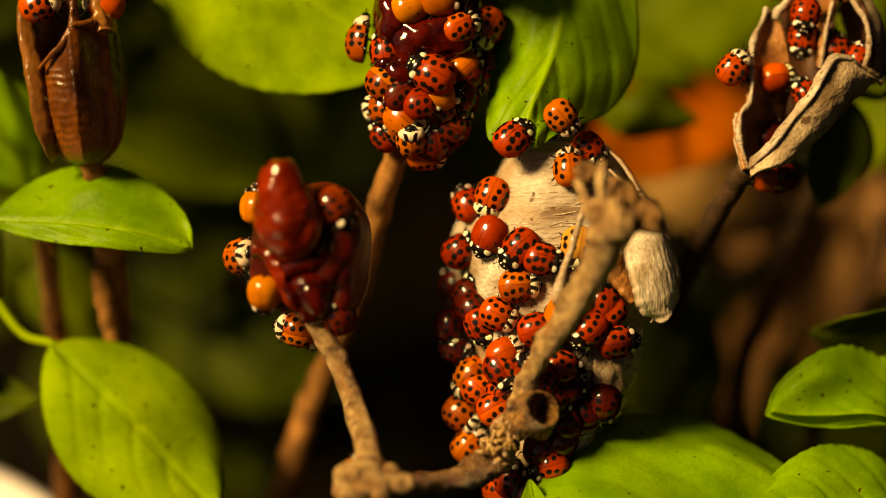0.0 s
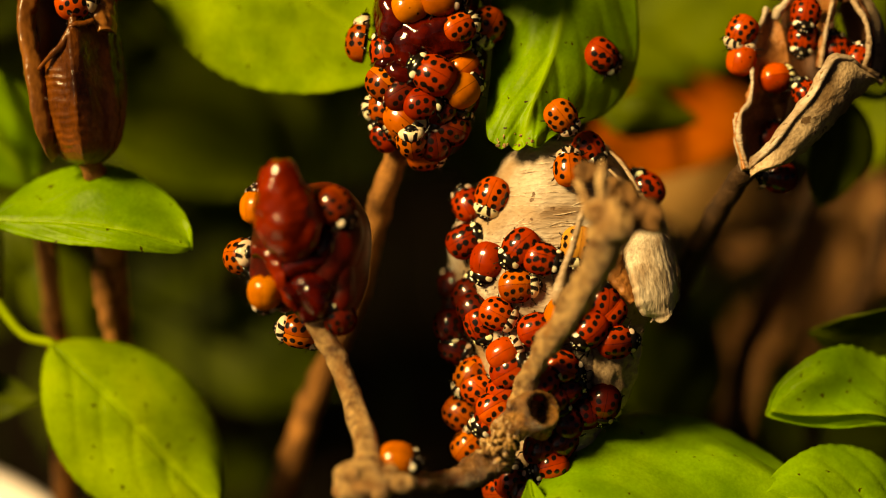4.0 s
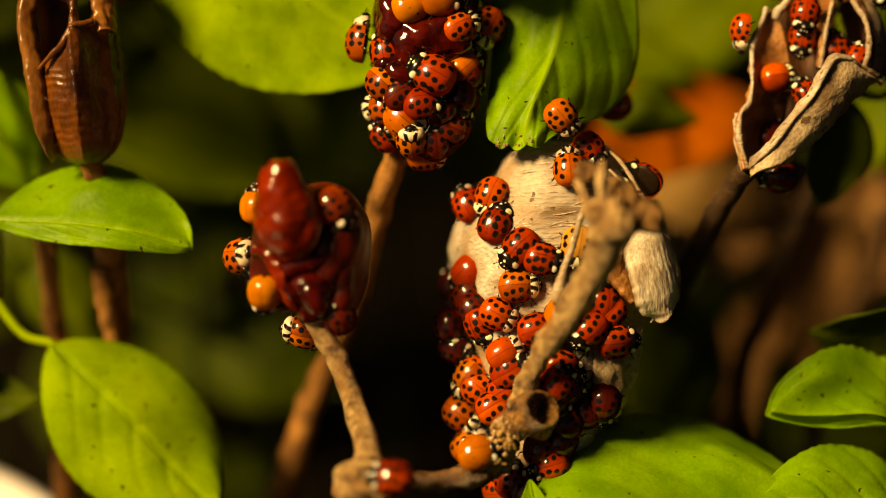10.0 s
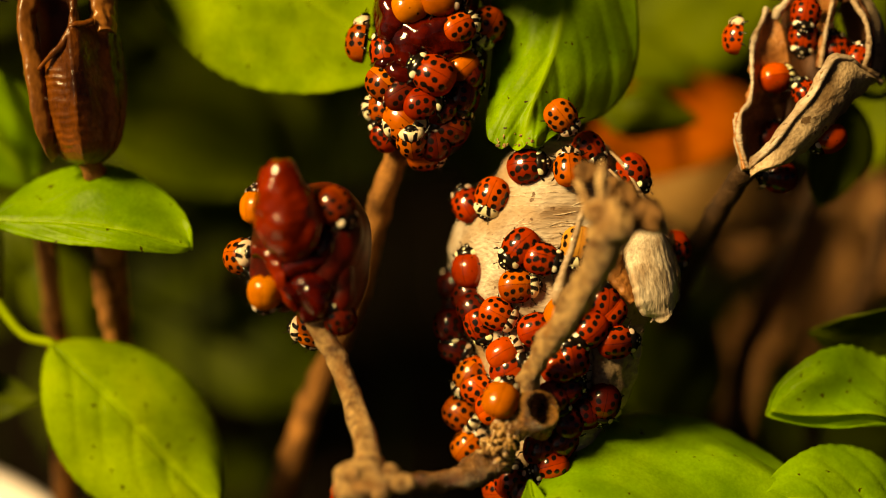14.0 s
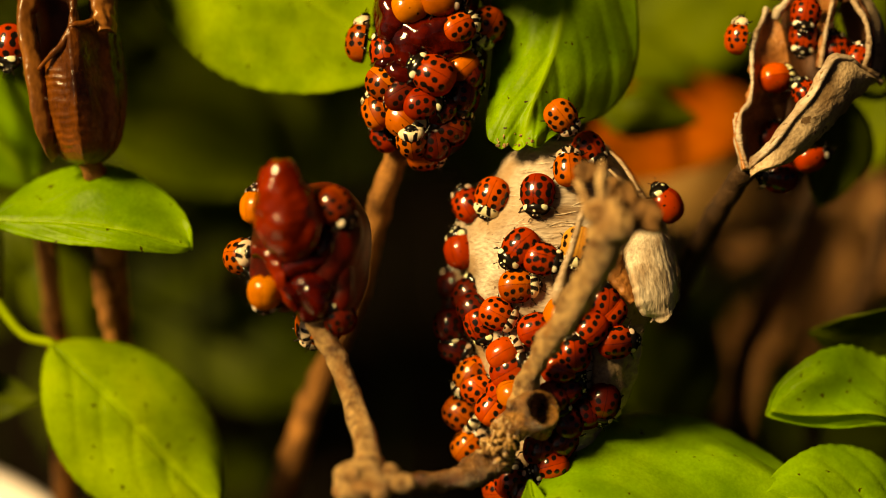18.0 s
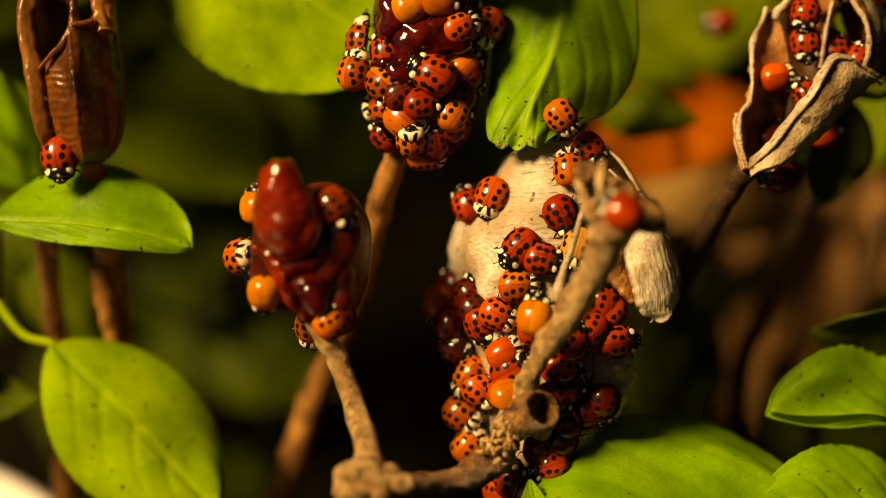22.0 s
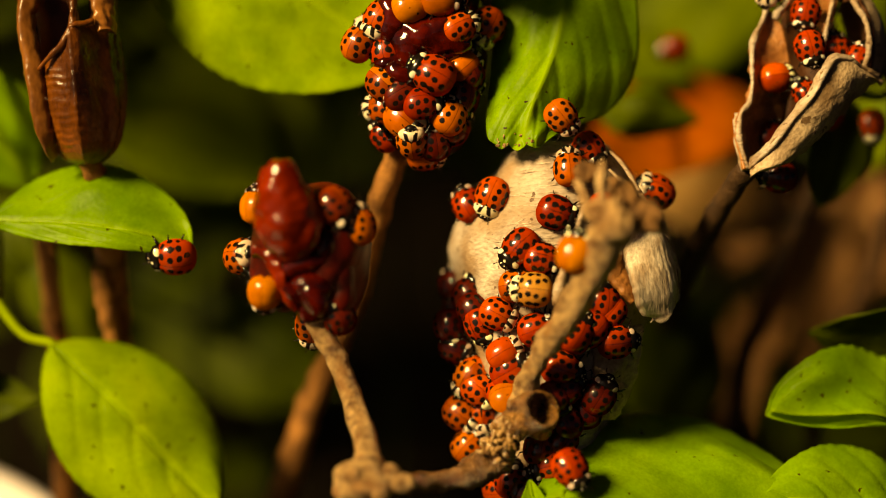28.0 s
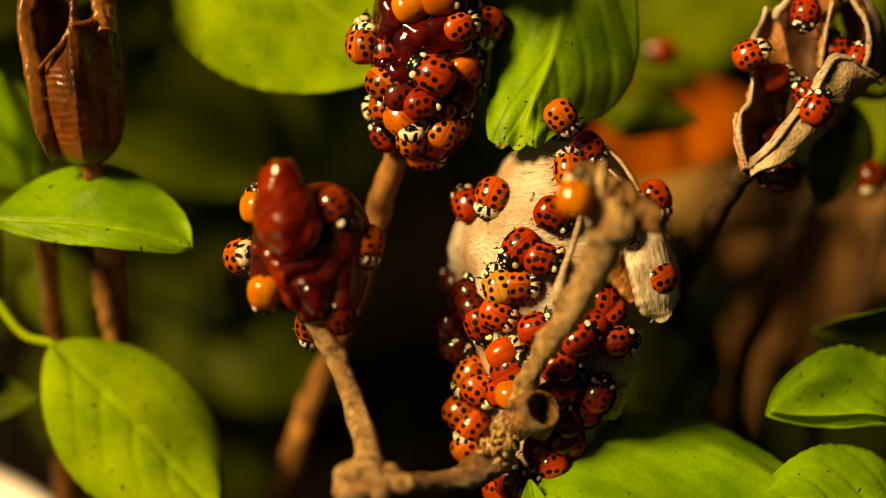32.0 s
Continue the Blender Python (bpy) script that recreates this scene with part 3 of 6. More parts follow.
def build_left_cluster():
    rot = thing("rotten_fruit", "dark red glossy shrivelled fruit on the dry twig", "fruit")
    core = lump(spot(580, 450, -6.5), VIEW_AXES, (0.0066, 0.0112, 0.008), 0.12, 180, 6.5, 40, 48, 0.03)
    part("flesh", mesh("flesh", *core, PULP_DULL), rot)
    cheek = lump(spot(515, 440, -7.5), VIEW_AXES, (0.0062, 0.0092, 0.0066), 0.14, 190, 2.5, 40, 48, 0.03)
    part("flesh", mesh("flesh", *cheek, PULP_DULL), rot)
    tips = (twig([(530, 452, -11.5, 2.2), (522, 432, -12.9, 4.0), (516, 400, -14.1, 5.0), (508, 365, -15.1, 4.7), (500, 335, -15.8, 3.8), (495, 308, -16, 3.0), (492, 292, -16, 2.3), (490, 285, -16, 1.3), (490, 281, -16, 0.3)], 70, 36, 0.13, 2.0),)
    for bit in tips:
        part("blunt_tip", mesh("blunt_tip", *bit, PULP_LIGHT), rot)
    flap = sheet([(446, 438, -12), (470, 442, -13.5), (488, 464, -14.5), (500, 494, -14.5), (512, 526, -13.9), (526, 548, -12.9)], [(446, 456, -11), (466, 464, -12.5), (480, 486, -13.1), (492, 514, -13.1), (506, 538, -12.5), (524, 552, -12.5)], 0.5, 0.5, 40, 12, 0, 0.0, 0.45, 4.0)
    part("torn_skin", mesh("torn_skin", *flap, PULP_LIGHT), rot, "flap of torn pinkish skin")
    cap = lump(spot(556, 526, -13.1), VIEW_AXES @ Matrix.Rotation(radians(20), 3, "Z"), (0.0022, 0.0029, 0.0022), 0.2, 260, 3.0, 30, 36, 0.04)
    part("skin_fold", mesh("skin_fold", *cap, PULP), rot)
    for u, v, w, t, la, lb in ((545, 466, -12.7, 25, 4.6, 2.0), (604, 420, -11.7, 80, 6.0, 3.2), (600, 500, -11.5, 100, 5.0, 2.6), (556, 508, -12.5, 15, 3.6, 2.4), (566, 548, -11.1, 10, 4.0, 2.2), (512, 512, -11.5, -50, 3.6, 1.6), (572, 440, -12.9, 75, 3.6, 2.0)):
        fold = lump(spot(u, v, w), VIEW_AXES @ Matrix.Rotation(radians(t), 3, "Z"), (la * MM, lb * MM, 0.0026), 0.24, 240, u * 0.1, 30, 36, 0.03)
        part("skin_fold", mesh("skin_fold", *fold, PULP_DULL if u > 590 else PULP), rot)
    host("left", core, cheek)
    host("left_tip", *tips)


def build_right_pod():
    pod = thing("open_seed_pod", "pale dry seed pod split wide open with ladybirds inside", "seed pod")
    lip = ((1326, 298, -0.5), (1346, 280, -2), (1372, 254, -3.2), (1404, 212, -4), (1440, 168, -4.2), (1460, 130, -3.6), (1478, 106, -2.6), (1500, 104, -1.2), (1520, 116, 0.2), (1554, 135, 2.4))
    front = sheet(lip, ((1330, 304, 0), (1360, 300, -1), (1396, 288, -0.5), (1436, 258, 0), (1474, 222, 0.5), (1500, 194, 1.4), (1522, 172, 2), (1538, 158, 2.6), (1550, 148, 3), (1558, 138, 3)), 1.6, 0.9, 60, 20, 0, 0.0, 0.35, 1.0)
    side_rim = ((1324, 298, -0.5), (1314, 270, 0), (1308, 232, 0.6), (1312, 200, 1.4), (1325, 184, 2), (1332, 150, 2.6), (1331, 112, 3.2), (1333, 74, 3.8), (1348, 40, 4.4), (1356, 14, 5))
    side = sheet(side_rim, ((1338, 288, 5), (1362, 262, 8), (1380, 228, 9), (1392, 200, 8.5), (1398, 180, 8), (1402, 150, 7), (1400, 118, 6), (1394, 84, 5.4), (1384, 50, 5.2), (1366, 18, 5.4)), -0.9, 0.8, 60, 18, 0, 0.0, 0.35, 4.0)
    outer = sheet(((1322, 300, 0), (1312, 270, 0.6), (1306, 232, 1.2), (1307, 200, 2.0)), ((1330, 302, 2), (1322, 272, 5), (1318, 235, 7), (1318, 202, 8)), 0.6, 0.8, 24, 10, 0, 0.0, 0.3, 6.0)
    back = sheet(((1360, 280, 12), (1390, 210, 14), (1392, 130, 15), (1386, 60, 15), (1384, 0, 15), (1384, -90, 15)), ((1400, 240, 9), (1446, 180, 11), (1466, 130, 13), (1474, 70, 15), (1484, 0, 15), (1492, -90, 15)), -2.0, 0.9, 40, 14, 0, 0.0, 0.5, 7.0)
    wall_rim = ((1452, 120, 5), (1457, 84, 4.4), (1465, 40, 3.8), (1474, 0, 3.6), (1480, -40, 3.6), (1484, -90, 4))
    wall = sheet(wall_rim, ((1450, 124, 12), (1446, 84, 13), (1448, 40, 13), (1452, 0, 13), (1456, -40, 13), (1460, -90, 13)), 0.6, 0.7, 36, 12, 0, 0.0, 0.3, 9.0)
    far_rim = ((1528, 122, 3), (1537, 96, 2.6), (1538, 64, 2.6), (1530, 34, 3), (1514, 8, 3.4), (1500, -20, 4), (1490, -70, 5))
    far = sheet(far_rim, ((1512, 120, 9), (1504, 96, 12), (1496, 64, 13), (1488, 34, 13), (1484, 8, 13), (1482, -20, 12), (1484, -70, 10)), -1.6, 0.8, 40, 14, 0, 0.0, 0.3, 11.0)
    shell = sheet(((1534, 124, 3.2), (1542, 96, 3.0), (1543, 64, 3.0), (1535, 32, 3.4), (1518, 4, 4), (1500, -70, 5)), ((1548, 134, 10), (1554, 96, 12), (1554, 64, 12), (1546, 30, 12), (1530, 0, 12), (1510, -70, 12)), 1.5, 0.8, 30, 10, 0, 0.0, 0.3, 13.0)
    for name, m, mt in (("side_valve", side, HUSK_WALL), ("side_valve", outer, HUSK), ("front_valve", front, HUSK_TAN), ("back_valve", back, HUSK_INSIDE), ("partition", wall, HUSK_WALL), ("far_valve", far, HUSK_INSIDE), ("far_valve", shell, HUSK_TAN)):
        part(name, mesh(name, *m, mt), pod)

    def edge(line, radius, k):
        part("torn_rim", mesh("torn_rim", *twig([(u, v, w - 0.25, radius * (0.75 + 0.5 * ((i * 0.37 + k) % 1))) for i, (u, v, w) in enumerate(line)], 70, 9, 0.55, k), HUSK), pod, "pale torn rim")

    band = sheet(lip, tuple((u - 10, v - 7, w + 1.6) for u, v, w in lip), 0.3, 0.5, 60, 6, 0, 0.0, 0.4, 15.0)
    part("rim_band", mesh("rim_band", *band, HUSK), pod, "pale broken edge")
    edge(lip, 0.36, 1.0)
    edge(side_rim, 0.42, 2.2)
    edge(wall_rim, 0.36, 3.4)
    edge(far_rim, 0.44, 4.6)
    edge(((1372, 34, 5), (1380, 18, 5), (1392, 4, 5), (1398, -20, 5)), 0.7, 5.3)
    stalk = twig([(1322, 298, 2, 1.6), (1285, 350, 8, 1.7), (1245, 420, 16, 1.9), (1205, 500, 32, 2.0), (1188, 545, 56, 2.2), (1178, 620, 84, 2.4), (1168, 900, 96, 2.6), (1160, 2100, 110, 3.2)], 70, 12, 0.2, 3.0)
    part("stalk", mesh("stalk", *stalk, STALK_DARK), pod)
    host("right", side, front, back, wall, far)


def build_left_pod():
    pod = thing("brown_seed_pod", "brown glossy dry seed pod with split top on its stalk", "seed pod")
    rows = ((-70, 118, 92), (0, 118, 88), (50, 124, 86), (110, 131, 87), (150, 136, 87), (200, 139, 83), (240, 144, 71), (265, 148, 57), (283, 150, 38), (292, 152, 16))
    line = smoothed([(Vector((u, v, 0)), h) for v, u, h in rows], 110)
    verts, sides = [], 120
    for i, (p, h) in enumerate(line):
        for j in range(sides):
            a = 2 * math.pi * j / sides
            k = 1 + 0.025 * math.cos(a * 9) + 0.05 * noise.noise(Vector((math.cos(a) * 4, p.y * 0.012, math.sin(a) * 4))) + 0.02 * noise.noise(Vector((math.cos(a) * 3, p.y * 0.11, math.sin(a) * 3)))
            c, s = math.cos(a), math.sin(a)
            keel = 1 - abs(c + 0.06) / (1.06 if c > -0.06 else 0.94)
            reach = s if s < 0 else 0.30 * s + 0.95 * keel
            if s > 0 and -0.72 < c < -0.06 and 118 < p.y < 280:
                wrinkle = math.sin(p.y * 0.47 + 2.5 * noise.noise(Vector((c * 5, p.y * 0.03, 1)))) + noise.noise(Vector((c * 9, p.y * 0.2, 4)))
                reach += 0.034 * wrinkle * (0.6 + 0.8 * noise.noise(Vector((7, p.y * 0.05, c * 3)))) * min(1.0, (-0.06 - c) * 6, (c + 0.72) * 6)
            verts.append(spot(p.x + h * k * c, p.y, 5 - h * 0.075 * k * reach))

    def gap(i, j):
        """The split: a V from the rim down the front, and a narrow slit beside it."""
        p, h = line[i]
        a = 2 * math.pi * (j + 0.5) / sides
        x, y = p.x + h * math.cos(a), p.y
        if math.sin(a) <= 0:
            return y < 40 and 0.2 < math.cos(a) < 0.7
        left = 72 - max(0.0, 116 - y) * 0.14
        right = 74 + max(0.0, 116 - y) * 0.76
        return y < 116 and (left < x < right and x < 126 or y < 42 and 135 < x < 162)

    shell_faces = []
    for i in range(len(line) - 1):
        for j in range(sides):
            if not gap(i, j):
                a, b = i * sides + j, i * sides + (j + 1) % sides
                shell_faces.append((a, b, b + sides, a + sides))
    n, outer = len(verts), len(shell_faces)
    faces = list(shell_faces)
    middle = [spot(p.x, p.y, 5) for p, _ in line]
    verts += [middle[k // sides] + (p - middle[k // sides]) * 0.90 for k, p in enumerate(verts)]
    faces += [tuple(k + n for k in reversed(q)) for q in shell_faces]
    edges = {}
    for q in shell_faces:
        for a, b in zip(q, q[1:] + q[:1]):
            edges[(a, b)] = True
    faces += [(b, a, a + n, b + n) for a, b in edges if (b, a) not in edges]
    part("capsule", mesh("capsule", verts, faces, HUSK_BROWN), pod)
    strap = sheet(((50, -70, 3), (33, 0, 2.5), (31, 50, 2), (40, 110, 1.6), (48, 150, 1.6), (56, 200, 1.6), (74, 246, 2.4), (100, 279, 5)), ((74, -70, 2), (62, 0, 1), (55, 50, 0.6), (70, 112, 0.2), (74, 150, 0), (80, 200, 0), (90, 246, 1.2), (102, 279, 4.6)), 1.3, 1.0, 60, 14, 0, 0.0, 0.3, 2.0)
    petal = sheet(((160, -70, -0.5), (163, 0, -0.6), (170, 34, -1), (182, 52, -1)), ((196, -70, 1), (204, 0, 1.2), (207, 36, 1.4), (205, 60, 1.6)), 0.8, 0.8, 30, 12, 0, 0.0, 0.4, 5.0)
    for name, m in (("strap", strap), ("petal", petal)):
        part(name, mesh(name, *m, HUSK_AMBER), pod)
    s1 = twig([(68, 124, -0.4, 0.3), (90, 98, -1.4, 0.5), (110, 80, -2, 0.6), (121, 58, -2.2, 0.6), (130, 45, -2.2, 0.5), (148, 42, -1.8, 0.45), (166, 36, -1.4, 0.4)], 44, 10, 0.3, 1.0)
    s2 = twig([(129, 52, -1.8, 0.7), (130, 20, -1.4, 0.65), (127, -10, -1.2, 0.6), (124, -70, -1, 0.6)], 30, 10, 0.5, 2.0)
    for m in (s1, s2):
        part("seam", mesh("seam", *m, HUSK_BROWN), pod)
    stalk = twig([(150, 280, 5, 1.6), (175, 330, 9, 1.9), (190, 430, 15, 2.6), (205, 520, 20, 2.2), (210, 600, 23, 2.2), (215, 900, 30, 2.6), (220, 2150, 40, 3.2)], 50, 12, 0.35, 3.0)
    part("stalk", mesh("stalk", *stalk, STALK), pod)
    side = twig([(178, 470, 15, 1.5), (190, 540, 18, 1.8), (208, 620, 21, 1.2)], 16, 10, 0.4, 5.0)
    part("bark_strip", mesh("bark_strip", *side, STALK), pod)
    host("left_pod", (verts[:n], shell_faces), strap, petal, s1, s2)


# ---------------------------------------------------------------- leaves
def leaf(parent, base, tip, width, face, material=None, label="", bend=2.0, cup=2.0, fine=True, foot=None, seed=0.0, **more):
    """A leaf by plan places; width in grid steps at its own depth, bend and cup in millimetres, foot: where its stalk springs from."""
    b, t = spot(*base), spot(*tip)
    depth = (DIST + 0.0005 * (base[2] + tip[2])) / DIST
    res = dict(ns=64, na=40, wave=0.0012) if fine else dict(ns=16, na=10, wave=0.0012)
    res.update(more)
    v, f, m = blade(b, t, width * STEP * depth, turned(*face), bend * 0.001, cup * 0.001, seed=seed, **{"tooth": 0.022, **res})
    if foot is not None:
        along = (t - b).normalized()
        q = foot if isinstance(foot, Vector) else spot(*foot)
        tv, tf = tube([(q, 0.0008), ((q + b) / 2 - UP * 0.0025, 0.0007), (b, 0.0006), (b + along * 0.004, 0.0004)], 12, 8, 0.1)
        k = len(v)
        v, f, m = v + tv, f + [tuple(i + k for i in x) for x in tf], m + [0.5] * len(tv)
    ob = part("leaf", mesh("leaf", v, f, material or LEAF, marks=m, attr="vein"), parent, label)
    if fine or material in (LEAF_DRY, LEAF_TAN, LEAF_BROWN):
        ns, na = res["ns"], res["na"]
        up = turned(*face) * 0.00004
        rib = [(v[i * (na + 1) + na // 2] + up, 0.00032 * (1 - 0.75 * i / ns)) for i in range(0, ns + 1, max(1, ns // 16))]
        part("midrib", mesh("midrib", *tube(rib, 40, 6), RIB if fine else material), ob)
    return v, f


def stem(parent, points, radius=1.6, material=None):
    pts = [(*p, radius * (0.8 + 0.4 * i / max(1, len(points) - 1))) for i, p in enumerate(points)]
    part("stem", mesh("stem", *twig(pts, 40, 10, 0.1), material or STALK_GREEN), parent)


def folded_leaf(parent):
    """A hanging leaf whose halves fold back from a raised midrib, with a crumpled tip bent towards the light."""
    middle = ((1005, -190, 4), (1004, -100, 3.4), (1000, -20, 2.8), (988, 60, 1.6), (968, 125, -0.4), (945, 180, -1.6), (928, 230, -2.4), (916, 264, -2.4))
    left = ((1004, -190, 4), (905, -100, 5), (872, 0, 7), (872, 90, 6.5), (864, 170, 2.5), (860, 206, 0.6), (862, 242, -1.2), (872, 258, -2.0))
    right = ((1006, -190, 4), (1108, -70, 6), (1131, 50, 7.5), (1120, 140, 8), (1076, 200, 7), (1020, 224, 3), (978, 244, -1.8), (962, 258, -2.8))
    ns, na = 90, 44
    rails = [[p for p, _ in smoothed([(spot(*q), 1.0) for q in line], ns + 1)] for line in (left, middle, right)]
    top, marks, under, row = [], [], [], na + 1
    for i in range(ns + 1):
        s = i / ns
        for j in range(row):
            a = 2 * j / na - 1
            edge = rails[0][i] if a < 0 else rails[2][i]
            m = rails[1][i]
            p = m.lerp(edge, abs(a))
            span = (edge - m).length
            puff = 1.3 * math.sin(math.pi * abs(a)) * math.sin(math.pi * min(1.0, s * 1.05))
            rib = math.exp(-(a * span / 0.0007) ** 2)
            k = (s - 0.5 * abs(a) ** 1.2) * 5
            d = abs(k - math.floor(k) - 0.5) * 0.4
            h = puff + 0.45 * rib + 0.25 * (1 - math.exp(-(d / 0.045) ** 2)) + 0.9 * noise.noise(Vector((s * 5, a * 2.2, 3.1)))
            tip = max(0.0, (s - 0.78) / 0.22)
            h += tip * (0.7 * noise.noise(Vector((s * 7, a * 2.6, 7.7))) + 0.5 * math.sin(1.1 * math.pi * a) ** 2)
            p = p + (BACK * 0.9 + UP * 0.2) * (h * MM) - UP * (tip * tip * 0.8 * MM * (abs(math.cos(1.5 * math.pi * a)) - 0.5))
            top.append(p)
            under.append(p - BACK * 0.00028)
            marks.append(min(1.0, 0.75 * rib + 0.12 * math.exp(-(d / 0.014) ** 2) * (1 - abs(a) ** 3)))
    n, faces = len(top), []
    for i in range(ns):
        for j in range(na):
            faces.append((i * row + j, (i + 1) * row + j, (i + 1) * row + j + 1, i * row + j + 1))
    faces += [tuple(k + n for k in reversed(q)) for q in faces]
    rim = [j for j in range(row)] + [i * row + na for i in range(1, ns + 1)] + [ns * row + j for j in range(na - 1, -1, -1)] + [i * row for i in range(ns - 1, 0, -1)]
    faces += [(a, b, b + n, a + n) for a, b in zip(rim, rim[1:] + rim[:1])]
    part("leaf", mesh("leaf", top + under, faces, LEAF, marks=marks + marks, attr="vein"), parent, "folded blade with a bright crumpled tip")
    part("leaf_stalk", mesh("leaf_stalk", *twig([(1040, -150, 24, 0.8), (1020, -200, 12, 0.8), (1005, -190, 4, 0.6)], 14, 8, 0.1), STALK_GREEN), parent)
    return top + under, faces


def build_plants():
    # the herb at the left: two sharp leaves and a big one behind the rotting fruit
    herb = thing("herb_plant", "bright green herb with broad oval leaves", "plant", "herb plants")
    stem(herb, [(-40, -120, 22), (-30, 250, 20), (-12, 500, 18), (-60, 900, 24), (-90, 2150, 40)])
    host("perch_leaf", leaf(herb, (-14, 392, 7), (338, 438, 3), 264, (0.06, 0.50), LEAF, "", 3.4, -1.6, foot=(-30, 330, 19), seed=1, full=0.50, point=0.48, lop=-0.30, veins=4, quilt=0.00022, sweep=0.6))
    leaf(herb, (92, 608, 15), (384, 908, 11), 270, (0.40, 0.05), LEAF_WARM, "", 2.0, -4.5, foot=(-14, 520, 18), seed=2, full=0.5, point=0.62, veins=5, quilt=0.0003)
    leaf(herb, (255, -195, 16), (722, 110, 10), 400, (0.05, 0.25), LEAF_WARM, "", -1.0, -2.5, foot=(-40, -120, 22), seed=3, full=0.5, point=0.62)
    leaf(herb, (-90, 120, 26), (58, 330, 30), 190, (-0.35, 0.45), LEAF, "", 1, 1, fine=False, foot=(-30, 230, 20), seed=4)
    leaf(herb, (-90, 720, 24), (70, 705, 22), 90, (0.1, 0.5), LEAF_DEEP_SHADE, "", 1, 1, fine=False, foot=(-55, 740, 22), seed=5)
    # the herb in the middle, with a cupped leaf whose folded tip touches the pod
    herb = thing("herb_plant", "green herb with a large cupped leaf touching the dry pod", "plant", "herb plants")
    stem(herb, [(1040, -160, 24), (1030, 100, 30), (1010, 300, 35), (1000, 600, 40), (1000, 1000, 48), (1010, 2100, 60)])
    host("cup_leaf", folded_leaf(herb))
    # extra leaf out of view, added to block sun from the folded blade's top
    leaf(herb, (930, -150, -6), (690, -140, -11), 170, (-0.3, 0.6), LEAF, "", 1.5, -1.5, fine=False, foot=(1035, -150, 20), seed=19)
    places = [spot(880 + 62 * (math.sin(k * 78.2) * 0.5 + 0.5), 216 + 42 * (math.sin(k * 12.7) * 0.5 + 0.5)) for k in range(14)]
    places = [HOSTS["cup_leaf"].ray_cast(EYE, (p - EYE).normalized())[0] for p in places]
    crumbs = [lump(places[k], VIEW_AXES, (0.00012 + 0.00028 * ((k * 0.53) % 1), 0.00015 + 0.0001 * (k % 3), 0.00018), 0.6, 900, k, 6, 8) for k in range(14) if places[k]]
    tagged(part("dirt_crumbs", mesh("dirt_crumbs", *joined(*crumbs), BARK), herb, "brown crumbs of dirt"), kind="stuff")
    # the herb at the right
    herb = thing("herb_plant", "bright green herb with notched oval leaves", "plant", "herb plants")
    stem(herb, [(1700, 560, 20), (1690, 760, 20), (1660, 1000, 24), (1640, 2100, 40)])
    leaf(herb, (1720, 775, 10), (1366, 727, 3), 270, (-0.08, 0.45), LEAF, "torn along one edge", 2.0, -0.5, foot=(1695, 720, 20), seed=8, full=0.55, point=0.5, lop=0.12, veins=4, quilt=0.0004, sweep=0.6, wave=0.0045, tooth=0.035)
    low = leaf(herb, (1490, 912, 0), (938, 915, -11), 540, (-0.08, 0.68), LEAF, "", 2.2, -4.0, foot=(1650, 1000, 22), seed=9, full=0.5, point=0.72, veins=4, quilt=0.00035, sweep=0.6, wave=0.0030)
    host("low_leaf", low)
    leaf(herb, (1655, 940, 2), (1350, 880, -3), 265, (-0.05, 0.5), LEAF, "", 2.5, -3.0, foot=(1670, 1000, 20), seed=10, full=0.5, point=0.6, veins=4, quilt=0.0004, wave=0.002)
    leaf(herb, (962, 985, -6), (938, 850, -8), 60, (-0.2, 0.2), LEAF, "", 0.4, 0.4, foot=(1650, 1000, 22), seed=18, full=0.5, wave=0.0002, veins=2)
    leaf(herb, (1640, 560, 14), (1430, 590, 18), 150, (0.80, -0.30), LEAF_DEEP_SHADE, "", 1.5, 1.5, foot=(1695, 560, 20), seed=11, fine=False)
    leaf(herb, (1480, 160, 18), (1450, 365, 20), 160, (0.55, -0.1), LEAF_DEEP_SHADE, "", 1.5, 1.5, foot=(1640, 130, 26), seed=12, fine=False)
    leaf(herb, (1205, 505, 72), (1165, 800, 66), 300, (0.60, -0.15), LEAF_DEEP_SHADE, "", 1.5, -1.5, foot=(1230, 480, 80), seed=13, fine=False)
    # withered leaves
    dry = thing("withered_leaf", "orange withered leaf hanging behind the pods", "leaf", "withered leaves")
    leaf(dry, (1040, 300, 68), (1345, 178, 78), 205, (0.0, 0.45), LEAF_DRY, "", 3, 3, fine=False, seed=14, veins=0)
    dry = thing("withered_leaf", "tan withered leaf hanging behind the pods", "leaf", "withered leaves")
    leaf(dry, (1110, 325, 90), (1420, 385, 96), 165, (-0.2, 0.35), LEAF_TAN, "", 2, 2, fine=False, seed=15, veins=0)
    for k, (a, b, w) in enumerate((((1480, 330, 100), (1385, 560, 106), 95), ((1560, 300, 110), (1500, 470, 115), 80), ((1330, 520, 105), (1290, 800, 110), 80), ((1440, 480, 120), (1340, 640, 124), 70), ((1420, 330, 112), (1290, 470, 118), 90), ((1590, 420, 100), (1470, 600, 104), 80), ((1500, 420, 90), (1420, 700, 96), 60))):
        dry = thing("withered_leaf", "brown withered leaf hanging among the stalks", "leaf", "withered leaves")
        leaf(dry, a, b, w, (-0.15, 0.3), LEAF_BROWN, "", 2, 2, fine=False, seed=20 + k, veins=0)
